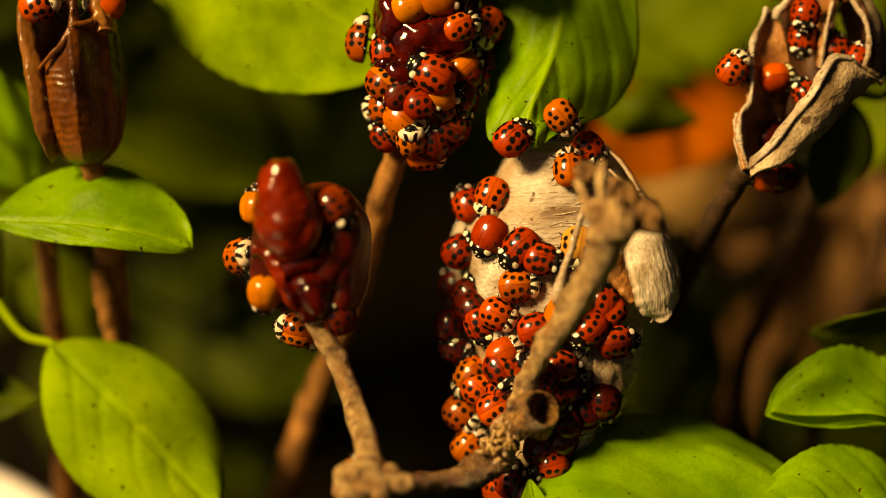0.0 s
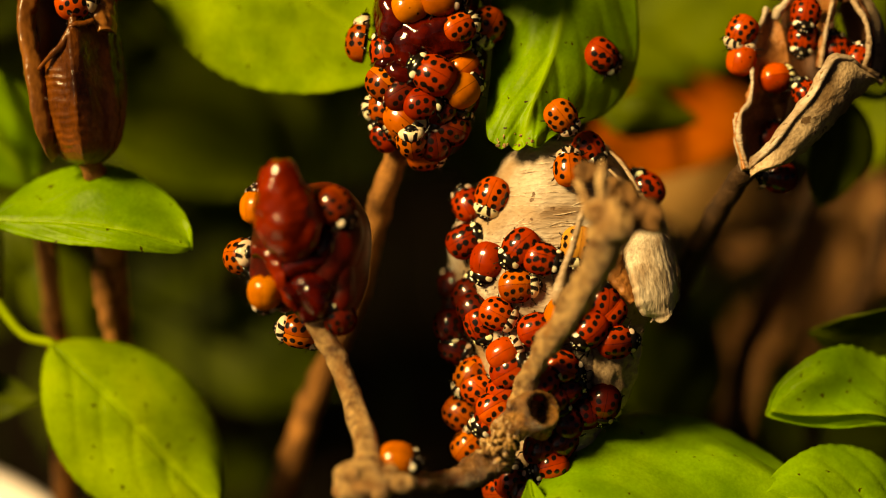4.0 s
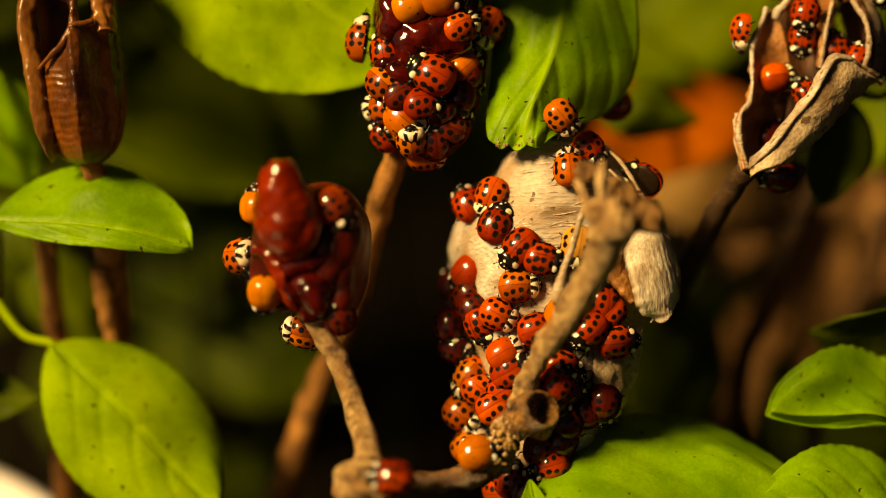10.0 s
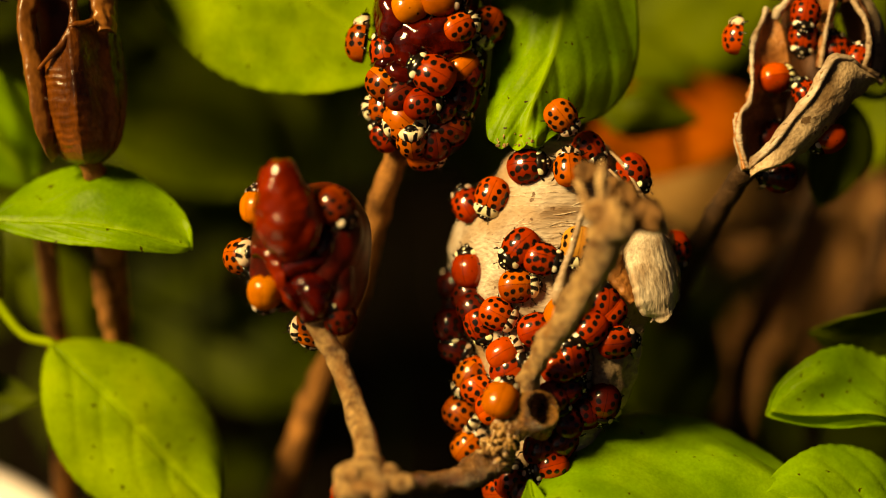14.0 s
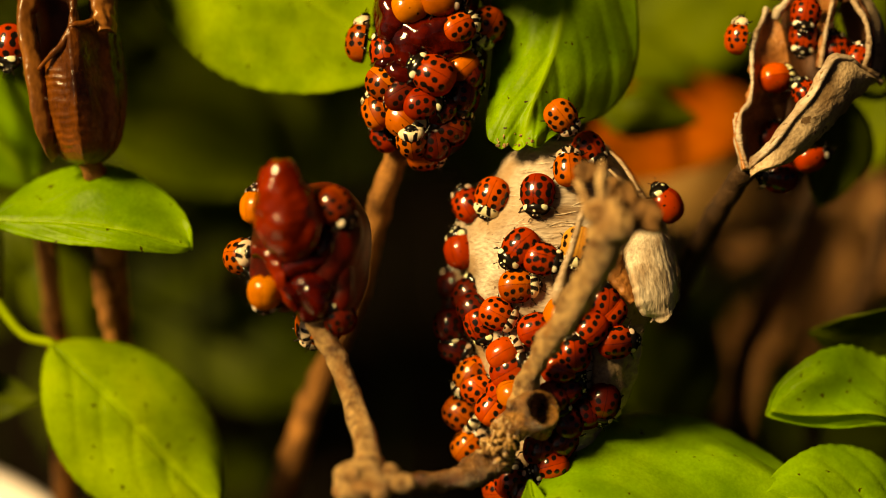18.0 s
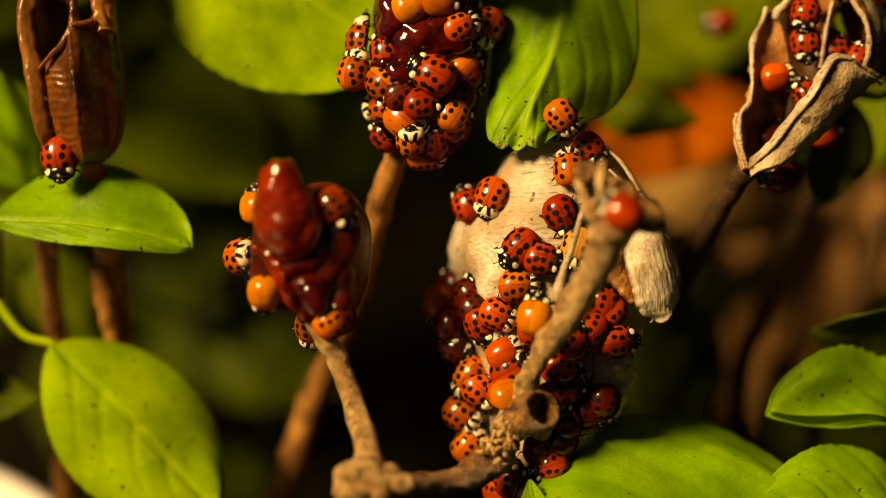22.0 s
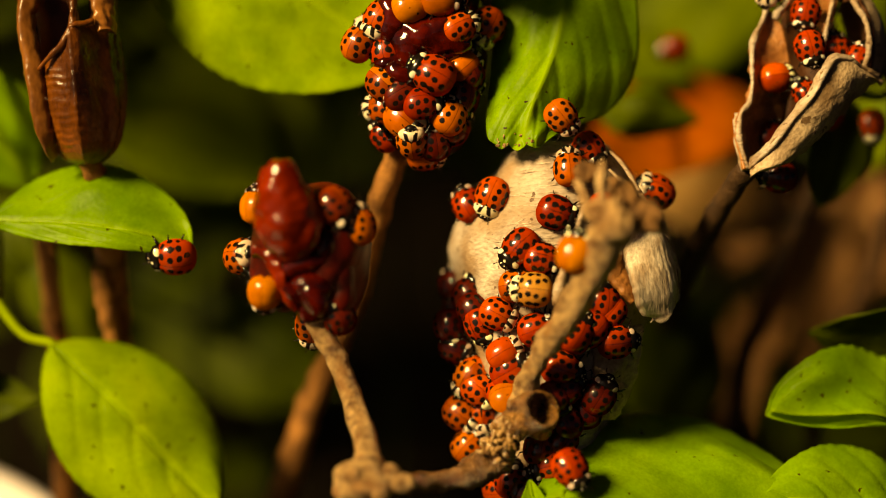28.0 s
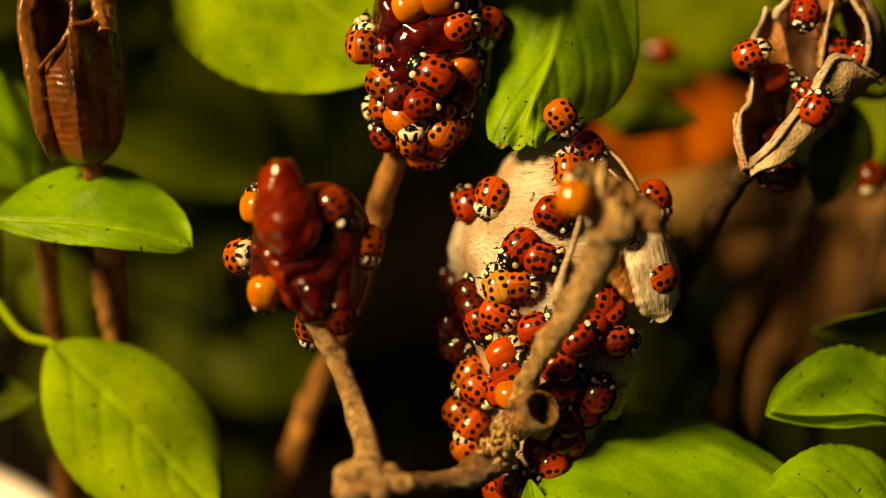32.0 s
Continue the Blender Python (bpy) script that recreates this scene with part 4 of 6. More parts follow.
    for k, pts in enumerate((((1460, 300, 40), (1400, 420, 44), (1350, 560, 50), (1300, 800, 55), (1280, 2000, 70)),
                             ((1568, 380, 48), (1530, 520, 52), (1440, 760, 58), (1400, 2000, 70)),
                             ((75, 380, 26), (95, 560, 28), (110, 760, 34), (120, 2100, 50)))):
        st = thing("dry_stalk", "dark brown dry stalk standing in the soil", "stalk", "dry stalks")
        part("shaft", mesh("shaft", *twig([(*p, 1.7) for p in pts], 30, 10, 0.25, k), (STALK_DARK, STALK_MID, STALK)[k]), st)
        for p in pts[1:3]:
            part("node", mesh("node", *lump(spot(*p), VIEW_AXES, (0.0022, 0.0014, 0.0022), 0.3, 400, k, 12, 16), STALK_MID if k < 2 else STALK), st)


def build_background():
    rng = random.Random(5)

    def bush(label, spec, back=20):
        herb = thing("herb_plant", label, "plant", "herb plants")
        for k, (u, v, w, size, tilt, mt) in enumerate(spec):
            a = radians(tilt)
            du, dv = math.cos(a) * size * 0.5, -math.sin(a) * size * 0.5
            leaf(herb, (u - du, v - dv, w + 4), (u + du, v + dv, w), size * 0.66, (rng.uniform(-0.25, 0.25), rng.uniform(0.2, 0.55)), mt, "", 2, rng.uniform(-3, 3), fine=False, seed=30 + k + u)
        us, vs, ws = spec[0][0], spec[0][1], spec[0][2]
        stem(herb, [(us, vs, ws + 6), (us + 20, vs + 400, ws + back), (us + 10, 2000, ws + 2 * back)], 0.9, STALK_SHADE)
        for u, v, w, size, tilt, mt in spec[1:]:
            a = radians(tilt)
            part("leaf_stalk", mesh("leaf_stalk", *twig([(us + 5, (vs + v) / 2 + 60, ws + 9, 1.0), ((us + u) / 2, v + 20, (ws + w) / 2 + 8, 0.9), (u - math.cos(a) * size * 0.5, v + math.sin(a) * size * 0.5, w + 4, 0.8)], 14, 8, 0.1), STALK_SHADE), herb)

    bush("green herb in soft shade behind the brown pod", [(330, 230, 84, 420, -30, LEAF_MID_SHADE), (170, 60, 90, 300, 20, LEAF_MID_SHADE), (480, 260, 92, 340, -60, LEAF_MID_SHADE), (20, 20, 60, 120, 40, LEAF_MID_SHADE), (20, 420, 48, 160, -50, LEAF_DEEP_SHADE)])
    bush("green herb low in the shade behind the fruit stalk", [(470, 640, 120, 280, -20, LEAF_DEEP_SHADE), (330, 480, 115, 240, 30, LEAF_DEEP_SHADE), (560, 480, 130, 200, -70, LEAF_DEEP_SHADE), (112, 525, 46, 210, -60, LEAF_DEEP_SHADE)] )
    bush("sunlit green herb behind the open pod", [(1230, 40, 80, 330, 25, LEAF_DIM_SHADE), (1140, 110, 72, 190, -20, LEAF_DIM_SHADE), (1480, 30, 80, 260, 50, LEAF_DIM_SHADE), (1540, 230, 70, 170, 70, LEAF_MID_SHADE), (1145, 205, 40, 180, -6, LEAF_MID_SHADE), (1330, 120, 98, 260, 10, LEAF_DEEP_SHADE)])

    # ground cover in deep shade, which its darkened greens carry too
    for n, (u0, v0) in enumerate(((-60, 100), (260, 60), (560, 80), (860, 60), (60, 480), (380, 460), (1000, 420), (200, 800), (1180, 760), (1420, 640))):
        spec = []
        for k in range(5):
            spec.append((u0 + rng.uniform(-170, 170), v0 + rng.uniform(-170, 170), rng.uniform(130, 190) + max(0, v0 - 200) * 0.09, rng.uniform(200, 300), rng.uniform(-80, 80), (LEAF_MID_SHADE if v0 < 400 else LEAF_DEEP_SHADE) if u0 < 500 else LEAF_DEEP_SHADE))
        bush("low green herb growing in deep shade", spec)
    # taller herbs, added: their unseen tops over the scene shade all behind the pods
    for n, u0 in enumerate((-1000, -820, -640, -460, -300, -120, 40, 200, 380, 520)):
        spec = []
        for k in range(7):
            spec.append((u0 + rng.uniform(-190, 190), -175 - 110 * k + rng.uniform(-40, 40), 33 + 9 * k + rng.uniform(-8, 12), rng.uniform(300, 400), rng.uniform(-60, 60), LEAF_DEEP_SHADE))
        bush("added herb with unseen broad leaves that shade the background", spec, 200)


def build_shade_shrub():
    """Tall shrub added out of view: its crown blocks sun from herbs behind the pods."""
    rng = random.Random(11)
    shrub = thing("shrub", "added unseen shrub that shades the herbs behind the pods", "shrub", at=Vector((-0.10, 0.05, 0)))
    foot = Vector((-0.75, 0.95, -0.02))
    part("trunk", mesh("trunk", *tube([(foot, 0.022), (foot + Vector((0.03, -0.02, 0.2)), 0.018), (foot + Vector((0.1, -0.1, 0.40)), 0.012)], 16, 10, 0.2), STALK), shrub)
    limbs = []
    for k in range(9):
        end = Vector((rng.uniform(-1.0, 0.35), rng.uniform(0.05, 1.25), rng.uniform(0.36, 0.44)))
        top = foot + Vector((0.1, -0.1, 0.38))
        limbs.append(tube([(top, 0.009), ((top + end) / 2 + Vector((0, 0, 0.04)), 0.006), (end, 0.002)], 14, 7, 0.15))
    part("limbs", mesh("limbs", *joined(*limbs), STALK), shrub)
    verts, faces, marks = [], [], []
    while len(verts) < 1950 * 7:
        r, th = math.sqrt(rng.random()), rng.uniform(0, 2 * math.pi)
        rim = 1 + 0.22 * noise.noise(Vector((math.cos(th) * 1.6, math.sin(th) * 1.6, 3)))
        c = Vector((-0.34 + 0.80 * r * rim * math.cos(th), 0.68 + 0.70 * r * rim * math.sin(th), 0))
        c.z = 0.35 + 0.20 * (1 - r * r) * rng.random() + 0.05 * noise.noise(c * 4) - 0.05 * rng.random() * r
        if c.y < 0.06 or noise.noise(c * 6) < -0.26:
            continue
        a = rng.uniform(0, 6.28)
        d = Vector((math.cos(a), math.sin(a), rng.uniform(-0.5, 0.1))).normalized()
        up = (Vector((rng.uniform(-0.4, 0.1), rng.uniform(-0.5, 0.1), 1))).normalized()
        side = d.cross(up).normalized()
        ln, w = rng.uniform(0.05, 0.08), rng.uniform(0.018, 0.026)
        base = len(verts)
        verts += [c - d * ln * 0.5, c - d * ln * 0.12 - side * w + up * 0.004, c - d * ln * 0.05 - up * 0.003, c - d * ln * 0.12 + side * w + up * 0.004, c + d * ln * 0.28 - side * w * 0.7, c + d * ln * 0.28 + side * w * 0.7, c + d * ln * 0.5 - up * 0.008]
        faces += [(base, base + 1, base + 2), (base, base + 2, base + 3), (base + 1, base + 4, base + 6, base + 2), (base + 2, base + 6, base + 5, base + 3)]
    tagged(part("crown", mesh("crown", verts, faces, LEAF_HIGH), shrub), kind="stuff")


# ---------------------------------------------------------------- ladybirds
PATTERNS = {
    "many": ((0.30, 1.25, 0.45), (0.74, 1.05, 0.45), (0.19, 0.12, 0.46), (0.55, 0.05, 0.52), (0.88, 0.0, 0.40), (0.24, -1.15, 0.46), (0.58, -1.2, 0.50), (0.86, -1.1, 0.36), (0.36, -2.3, 0.44)),
    "bold": ((0.28, 1.25, 0.52), (0.74, 1.05, 0.52), (0.17, 0.12, 0.50), (0.54, 0.05, 0.60), (0.90, 0.0, 0.46), (0.20, -1.15, 0.54), (0.58, -1.2, 0.58), (0.88, -1.1, 0.40), (0.34, -2.3, 0.50)),
    "few": ((0.35, 1.0, 0.20), (0.6, 0.0, 0.24), (0.3, -1.2, 0.18)),
    "none": ((0.85, 0.3, 0.12),),
    "banded": ((0.25, 1.2, 0.55), (0.6, 1.1, 0.55), (0.15, -0.1, 0.55), (0.5, -0.1, 0.6), (0.85, -0.1, 0.55), (0.2, -1.5, 0.55), (0.55, -1.5, 0.6), (0.85, -1.4, 0.5)),
}
KINDS = {
    "orange_many": ("orange", "many", "glossy orange ladybird with many black spots"),
    "tawny_many": ("tawny", "many", "glossy tawny ladybird with black spots"),
    "red_bold": ("red", "bold", "glossy red ladybird with large black spots"),
    "red_many": ("red", "many", "glossy red ladybird with many black spots"),
    "amber_few": ("amber", "few", "few-spotted glossy amber ladybird"),
    "amber_none": ("amber", "none", "plain amber ladybird without spots"),
    "orange_few": ("orange", "few", "few-spotted glossy orange ladybird"),
    "tawny_few": ("tawny", "few", "few-spotted glossy tawny ladybird"),
    "red_few": ("red", "few", "few-spotted glossy red ladybird"),
    "shaded_maroon_many": ("maroon", "many", "faint-spotted ladybird, darkened to maroon for its shade"),
    "shaded_rust_many": ("rust", "many", "many-spotted ladybird, browned for its shade"),
    "yellow_many": ("yellow", "many", "yellowish ladybird with many black spots"),
    "red_banded": ("red", "banded", "red ladybird with merged black bands"),
}
MESHES = {}


BUG = 0.00114                    # one unit of the ladybird meshes


def dome_point(y, a, side):
    """A place of the wing case: y along the body, a from the seam (0) to the rim (1)."""
    k = min(1.0, abs((y + 0.62) / 2.86))
    f = (1 - k ** 2.3) ** (1 / 2.3)
    th = a * radians(97)
    x = (0.006 + 2.68 * f * math.sin(th) ** 0.94) if a > 0 else 0.006
    z = 0.75 + 2.55 * f ** 0.85 * math.cos(th) * (1 - 0.06 * max(0, y))
    return Vector((side * x, y, z - 0.02 * math.exp(-(a / 0.04) ** 2)))


def elytron_mesh(side, colour, pattern):
    ny, na = 26, 16
    spots = [(dome_point(y, a, side), r) for a, y, r in PATTERNS[pattern]]
    if pattern in ("many", "bold"):
        spots.append((dome_point(1.75, 0.0, side), 0.38))
    verts, marks, faces = [], [], []
    for i in range(ny + 1):
        y = -3.47 + (5.5) * (0.5 - 0.5 * math.cos(math.pi * i / ny)) if i < ny else 2.02
        for j in range(na + 1):
            p = dome_point(y, j / na, side)
            d = min((p - c).length / r for c, r in spots) + 0.40 * noise.noise(p * 1.1 + Vector((side * 3, len(spots), 0)))
            marks.append(0.545 if j == 0 and d > 0.78 else max(0.0, min(1.0, 1.5 - d)))
            verts.append(p * BUG)
    row = na + 1
    for i in range(ny):
        for j in range(na):
            q = (i * row + j, i * row + j + 1, (i + 1) * row + j + 1, (i + 1) * row + j)
            faces.append(q if side < 0 else tuple(reversed(q)))
    # inner wall, so that the case has a thickness
    n = len(verts)
    centre = Vector((0, -0.6, 0.6)) * BUG
    verts += [centre + (p - centre) * 0.95 for p in verts]
    faces += [tuple(k + n for k in reversed(q)) for q in faces]
    rim = list(range(row)) + [i * row + na for i in range(1, ny + 1)] + [ny * row + j for j in range(na - 1, -1, -1)] + [i * row for i in range(ny - 1, 0, -1)]
    top = len(verts)
    verts += [verts[k] for k in rim] + [verts[k + n] for k in rim]
    ring = len(rim)
    for k in range(ring):
        a, b = top + k, top + (k + 1) % ring
        q = (b, a, a + ring, b + ring)
        faces.append(q if side < 0 else tuple(reversed(q)))
    edge = [marks[k] for k in rim]
    return mesh("elytron", verts, faces, SHELLS[colour], marks=marks + marks + edge + edge)


def ball(c, r, mt, rings=10, sides=14, mark=None, cut=-2.0):
    verts, faces, marks = [], [], []
    for i in range(rings + 1):
        th = math.pi * i / rings
        for j in range(sides):
            ph = 2 * math.pi * j / sides
            d = Vector((math.sin(th) * math.cos(ph), math.sin(th) * math.sin(ph), max(cut, math.cos(th))))
            verts.append(Vector((c[0] + r[0] * d.x, c[1] + r[1] * d.y, c[2] + r[2] * d.z)) * BUG)
            marks.append(mark(d) if mark else 0.0)
    for i in range(rings):
        for j in range(sides):
            a, b = i * sides + j, i * sides + (j + 1) % sides
            faces.append((a, a + sides, b + sides, b))
    return mesh("ball", verts, faces, mt, marks=marks)


def shield_mark(d):
    """Black shield with a cream oval at either side and a pale front edge."""
    x, y = abs(d.x), d.y
    side = math.exp(-(((x - 0.74) / 0.26) ** 2 + ((y - 0.05) / 0.52) ** 2) * 1.1)
    front = 0.9 * math.exp(-((x / 0.16) ** 2 + ((y - 0.62) / 0.2) ** 2))
    return max(0.0, min(1.0, 1.05 - max(side, front)))


def pale_mark(d):
    """Cream shield with a slender black M and a dot at either side."""
    x, y = abs(d.x), d.y
    v = 1.3 * math.exp(-((x - 0.27 - 0.16 * y) / 0.165) ** 2) * (1.0 if -0.6 < y < 0.78 else 0.0)
    v = max(v, 1.3 * math.exp(-((x / 0.2) ** 2 + ((y + 0.42) / 0.26) ** 2)))
    v = max(v, 1.2 * math.exp(-(((x - 0.70) / 0.11) ** 2 + ((y + 0.05) / 0.16) ** 2)))
    return 1.0 if y < -0.62 else max(0.0, min(1.0, v))


def head_mark(d):
    return max(0.0, min(1.0, 1.15 - math.exp(-(((abs(d.x) - 0.34) / 0.2) ** 2 + ((d.y - 0.35) / 0.4) ** 2))))


def leg_mesh(y, side, swing):
    a, b = Vector((side * 1.2, y, 0.7)), Vector((side * 2.35, y + swing * 0.5, 0.8))
    c, d = Vector((side * 2.75, y + swing * 0.8, 0.1)), Vector((side * 3.05, y + swing * 1.0, 0.0))
    return mesh("leg", *tube([(a * BUG, 0.00022), (b * BUG, 0.0002), (c * BUG, 0.00013), (d * BUG, 0.00010)], 8, 6), BLACK)


def ladybird_meshes(kind):
    if "shield" not in MESHES:
        MESHES["shield"] = ball((0, 1.80, 0.85), (2.05, 1.22, 1.62), CREAM, 18, 36, shield_mark, -0.35)
        MESHES["pale"] = ball((0, 1.80, 0.85), (2.05, 1.22, 1.62), CREAM_PALE, 18, 40, pale_mark, -0.35)
        MESHES["head"] = ball((0, 2.82, 0.85), (0.92, 0.66, 0.68), CREAM, 10, 16, head_mark)
        MESHES["belly"] = ball((0, -0.5, 0.75), (2.55, 2.75, 0.55), BROWN, 10, 20)
        MESHES["eyes"] = [ball((s * 0.80, 2.95, 1.0), (0.24, 0.26, 0.26), BLACK, 6, 8) for s in (-1, 1)]
        MESHES["feelers"] = [mesh("antenna", *tube([(Vector((s * 0.5, 3.05, 0.8)) * BUG, 0.00006), (Vector((s * 0.95, 3.5, 0.85)) * BUG, 0.00006), (Vector((s * 1.15, 3.9, 0.7)) * BUG, 0.00012)], 8, 5), BROWN) for s in (-1, 1)]
        MESHES["legs"] = [leg_mesh(y, s, w) for y, w in ((1.3, 1.0), (0.2, 0.0), (-1.0, -1.0)) for s in (-1, 1)]
    if kind not in MESHES:
        colour, pattern, _ = KINDS[kind]
        MESHES[kind] = [elytron_mesh(s, colour, pattern) for s in (-1, 1)]
    return MESHES[kind]


def ladybird(kind, m, where):
    wings = ladybird_meshes(kind)
    bug = thing("ladybird", f"{KINDS[kind][2]} on {where}", "ladybird", f"ladybirds on {where}", at=m)
    for me in wings:
        part("elytron", me, bug)
    if KINDS[kind][0] in ("orange", "tawny", "yellow"):
        part("shield", MESHES["pale"], bug, "cream shield with a black M")
    else:
        part("shield", MESHES["shield"], bug, "black shield with cream sides")
    head = part("head", MESHES["head"], bug)
    for me in MESHES["eyes"]:
        part("eye", me, head)
    for me in MESHES["feelers"]:
        part("antenna", me, head)
    part("belly", MESHES["belly"], bug)
    for me in MESHES["legs"]:
        part("leg", me, bug)
    return bug


WHERE = {"pod": "the dry seed pod", "twig": "the dry twig", "cup": "the dry twig", "top": "the upper rotting fruit", "left": "the shrivelled fruit", "left_tip": "the shrivelled fruit",
         "right": "the open seed pod", "left_pod": "the brown seed pod", "perch_leaf": "a green leaf", "cup_leaf": "the cupped leaf", "low_leaf": "a green leaf"}
BELLY = 0.0018                   # height of a ladybird's middle above its feet


def seat(on, u, v, heading, lean=None, lift=0.0, depth=None):
    """The pose of a ladybird that sits on a surface at a place of the plan, its head towards heading (degrees, 0 right, 90 up).
    lean: the way its back looks, where it differs from the surface; depth: millimetres behind the grid, where it clings to an edge."""
    ray = spot(u, v) - EYE
    ray = ray.normalized()
    tree = HOSTS[on]
    if depth is None:
        hit, normal, _, _ = tree.ray_cast(EYE, ray)
        if hit is None:
            near, normal, _, _ = tree.find_nearest(spot(u, v, 2))
            out = (spot(u, v, 2) - near).normalized()
            normal = (out + BACK * 0.35).normalized()
            c = EYE + ray * ((near - EYE).dot(ray))
        else:
            if normal.dot(ray) > 0:
                normal = -normal
            normal = (normal + BACK * 0.6).normalized()
            c = hit + ray * (-(BELLY + lift * MM) / max(0.45, -normal.dot(ray)))
    else:
        c, normal = spot(u, v, depth), turned(0, 0.25)
    if lean:
        normal = turned(*lean)
    a = radians(heading)
    h = RIGHT * math.cos(a) + UP * math.sin(a)
    h = (h - normal * h.dot(normal)).normalized()
    x = h.cross(normal)
    m = Matrix((x, h, normal)).transposed().to_4x4()
    m.translation = c - normal * BELLY
    return m


def sits(kind, on, u, v, heading, lean=None, lift=0.0, depth=None, big=1.0):
    size = big * 0.81 + 0.14 * ((u * 0.377 + v * 0.618) % 1.0)
    return ladybird(kind, seat(on, u, v, heading, lean, lift, depth) @ Matrix.Scale(size, 4), WHERE[on])


def trail(rows):
    """Rows of (seconds, surface, u, v, heading, lean, lift, depth) to poses, with steps put in where the turn is sharp."""
    out = []
    for t, on, u, v, heading, *rest in rows:
        m = seat(on, u, v, heading, *rest)
        if out:
            t0, m0 = out[-1]
            q0, q1 = m0.to_quaternion(), m.to_quaternion()
            n = int(math.degrees(q0.rotation_difference(q1).angle) // 70)
            for k in range(1, n + 1):
                f = k / (n + 1)
                s = q0.slerp(q1, f).to_matrix().to_4x4()
                s.translation = m0.translation.lerp(m.translation, f)
                out.append((t0 + (t - t0) * f, s))
        out.append((t, m))
    return out


def crowd_on_pod():
    P = "pod"
    for row in (("tawny_many", 999, 211, -50, (0.12, -0.10), 0, -4.5), ("tawny_many", 1008, 290, 95, (-0.05, 0.3), 1.0), ("red_many", 1048, 262, -60),
                ("orange_many", 868, 350, -112, (-0.1, 0.2)), ("red_many", 822, 355, 120, (-0.4, 0.2)), ("red_bold", 916, 441, -135, (-0.15, 0.2)),
                ("red_bold", 964, 456, -15, (-0.05, 0.3), 0.8), ("tawny_many", 921, 505, 3, (-0.05, 0.15)), ("orange_many", 884, 558, -28, (-0.1, 0.1), 0.8),
                ("red_many", 954, 582, 20), ("orange_few", 895, 622, 30, (-0.15, 0.15), 0.4, None, 0.86), ("red_bold", 845, 582, -70), ("tawny_many", 826, 672, -125, (-0.4, 0.1))):
        sits(row[0], P, *row[1:])
    for row in (("shaded_maroon_many", 805, 545, -100, (-0.45, 0.1)), ("shaded_maroon_many", 806, 620, -20, (-0.45, 0.0)), ("orange_many", 845, 658, -35, (-0.2, 0.3)),
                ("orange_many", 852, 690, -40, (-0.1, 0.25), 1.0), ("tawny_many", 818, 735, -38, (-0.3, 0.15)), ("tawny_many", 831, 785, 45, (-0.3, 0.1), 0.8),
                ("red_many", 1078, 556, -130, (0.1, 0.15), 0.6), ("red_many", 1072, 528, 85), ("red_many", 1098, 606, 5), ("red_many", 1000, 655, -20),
                ("shaded_maroon_many", 985, 712, -60, None, 0.5), ("shaded_maroon_many", 1040, 722, 100), ("shaded_rust_many", 958, 790, 80), ("red_many", 970, 826, 195, (0, 0.1), 1.0)):
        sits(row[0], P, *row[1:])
    for row in (("red_many", 897, 845, 80, None, 1.5), ("orange_many", 882, 872, 10, None, 1.0), ("shaded_maroon_many", 932, 866, 60), ("red_many", 975, 590, 40), ("red_many", 1045, 590, -140),
                ("shaded_maroon_many", 828, 515, 60, (-0.4, 0.1)), ("shaded_maroon_many", 800, 500, 100, (-0.5, 0.1)), ("shaded_maroon_many", 838, 552, -40, (-0.35, 0.1)), ("shaded_maroon_many", 790, 585, -80, (-0.6, 0.0)), ("red_many", 905, 655, 30), ("shaded_maroon_many", 1010, 690, 30), ("shaded_maroon_many", 1000, 745, 120), ("red_many", 895, 690, 30), ("shaded_maroon_many", 1000, 780, 60)):
        sits(row[0], P, *row[1:])


def crowd_on_top():
    P = "top"
    for row in (("red_bold", 680, 82, 100, (-0.25, 0.2), 1.2, None, 1.08), ("red_many", 762, 127, 152, (0.05, 0.15), 1.6, None, 1.12), ("tawny_many", 680, 147, -42, (-0.35, 0.35), 1.4, None, 1.08), ("red_many", 752, 177, 8, (0.0, 0.45), 0.8, None, 0.92),
                ("tawny_many", 672, 188, 175, (-0.3, 0.2), 0.6), ("tawny_few", 716, 212, -40, (-0.25, 0.2), 0.8), ("tawny_many", 730, 256, 92, (-0.02, -0.86), 1.2), ("red_bold", 668, 243, 130, (-0.75, -0.55, -0.1)),
                ("tawny_many", 757, 281, 0, (0.0, -0.5), 0.4), ("tawny_few", 830, 112, 40, (0.4, 0.2), -0.6), ("orange_many", 864, 50, -120, (0.35, 0.15), 0, None, 1.05), ("orange_many", 818, 42, 30, (0.1, 0.3), 0.8)):
        sits(row[0], P, *row[1:])
    for row in (("amber_few", 732, 4, 20, (0.0, 0.4)), ("amber_none", 786, -6, 0, (0.1, 0.4)), ("shaded_maroon_many", 838, 138, -60, (0.5, 0.0)), ("shaded_maroon_many", 822, 178, -100, (0.5, 0.0)),
                ("shaded_rust_many", 795, 225, 160, (0.4, -0.1)), ("shaded_maroon_many", 770, 248, 100, (0.2, -0.2)), ("tawny_many", 634, 66, 80, (-0.95, 0.1, -0.05), 0, None, 1.1), ("shaded_maroon_many", 790, 190, 30, (0.2, 0.0)), ("shaded_maroon_many", 715, 160, 30, (0.0, 0.2))):
        sits(row[0], P, *row[1:])


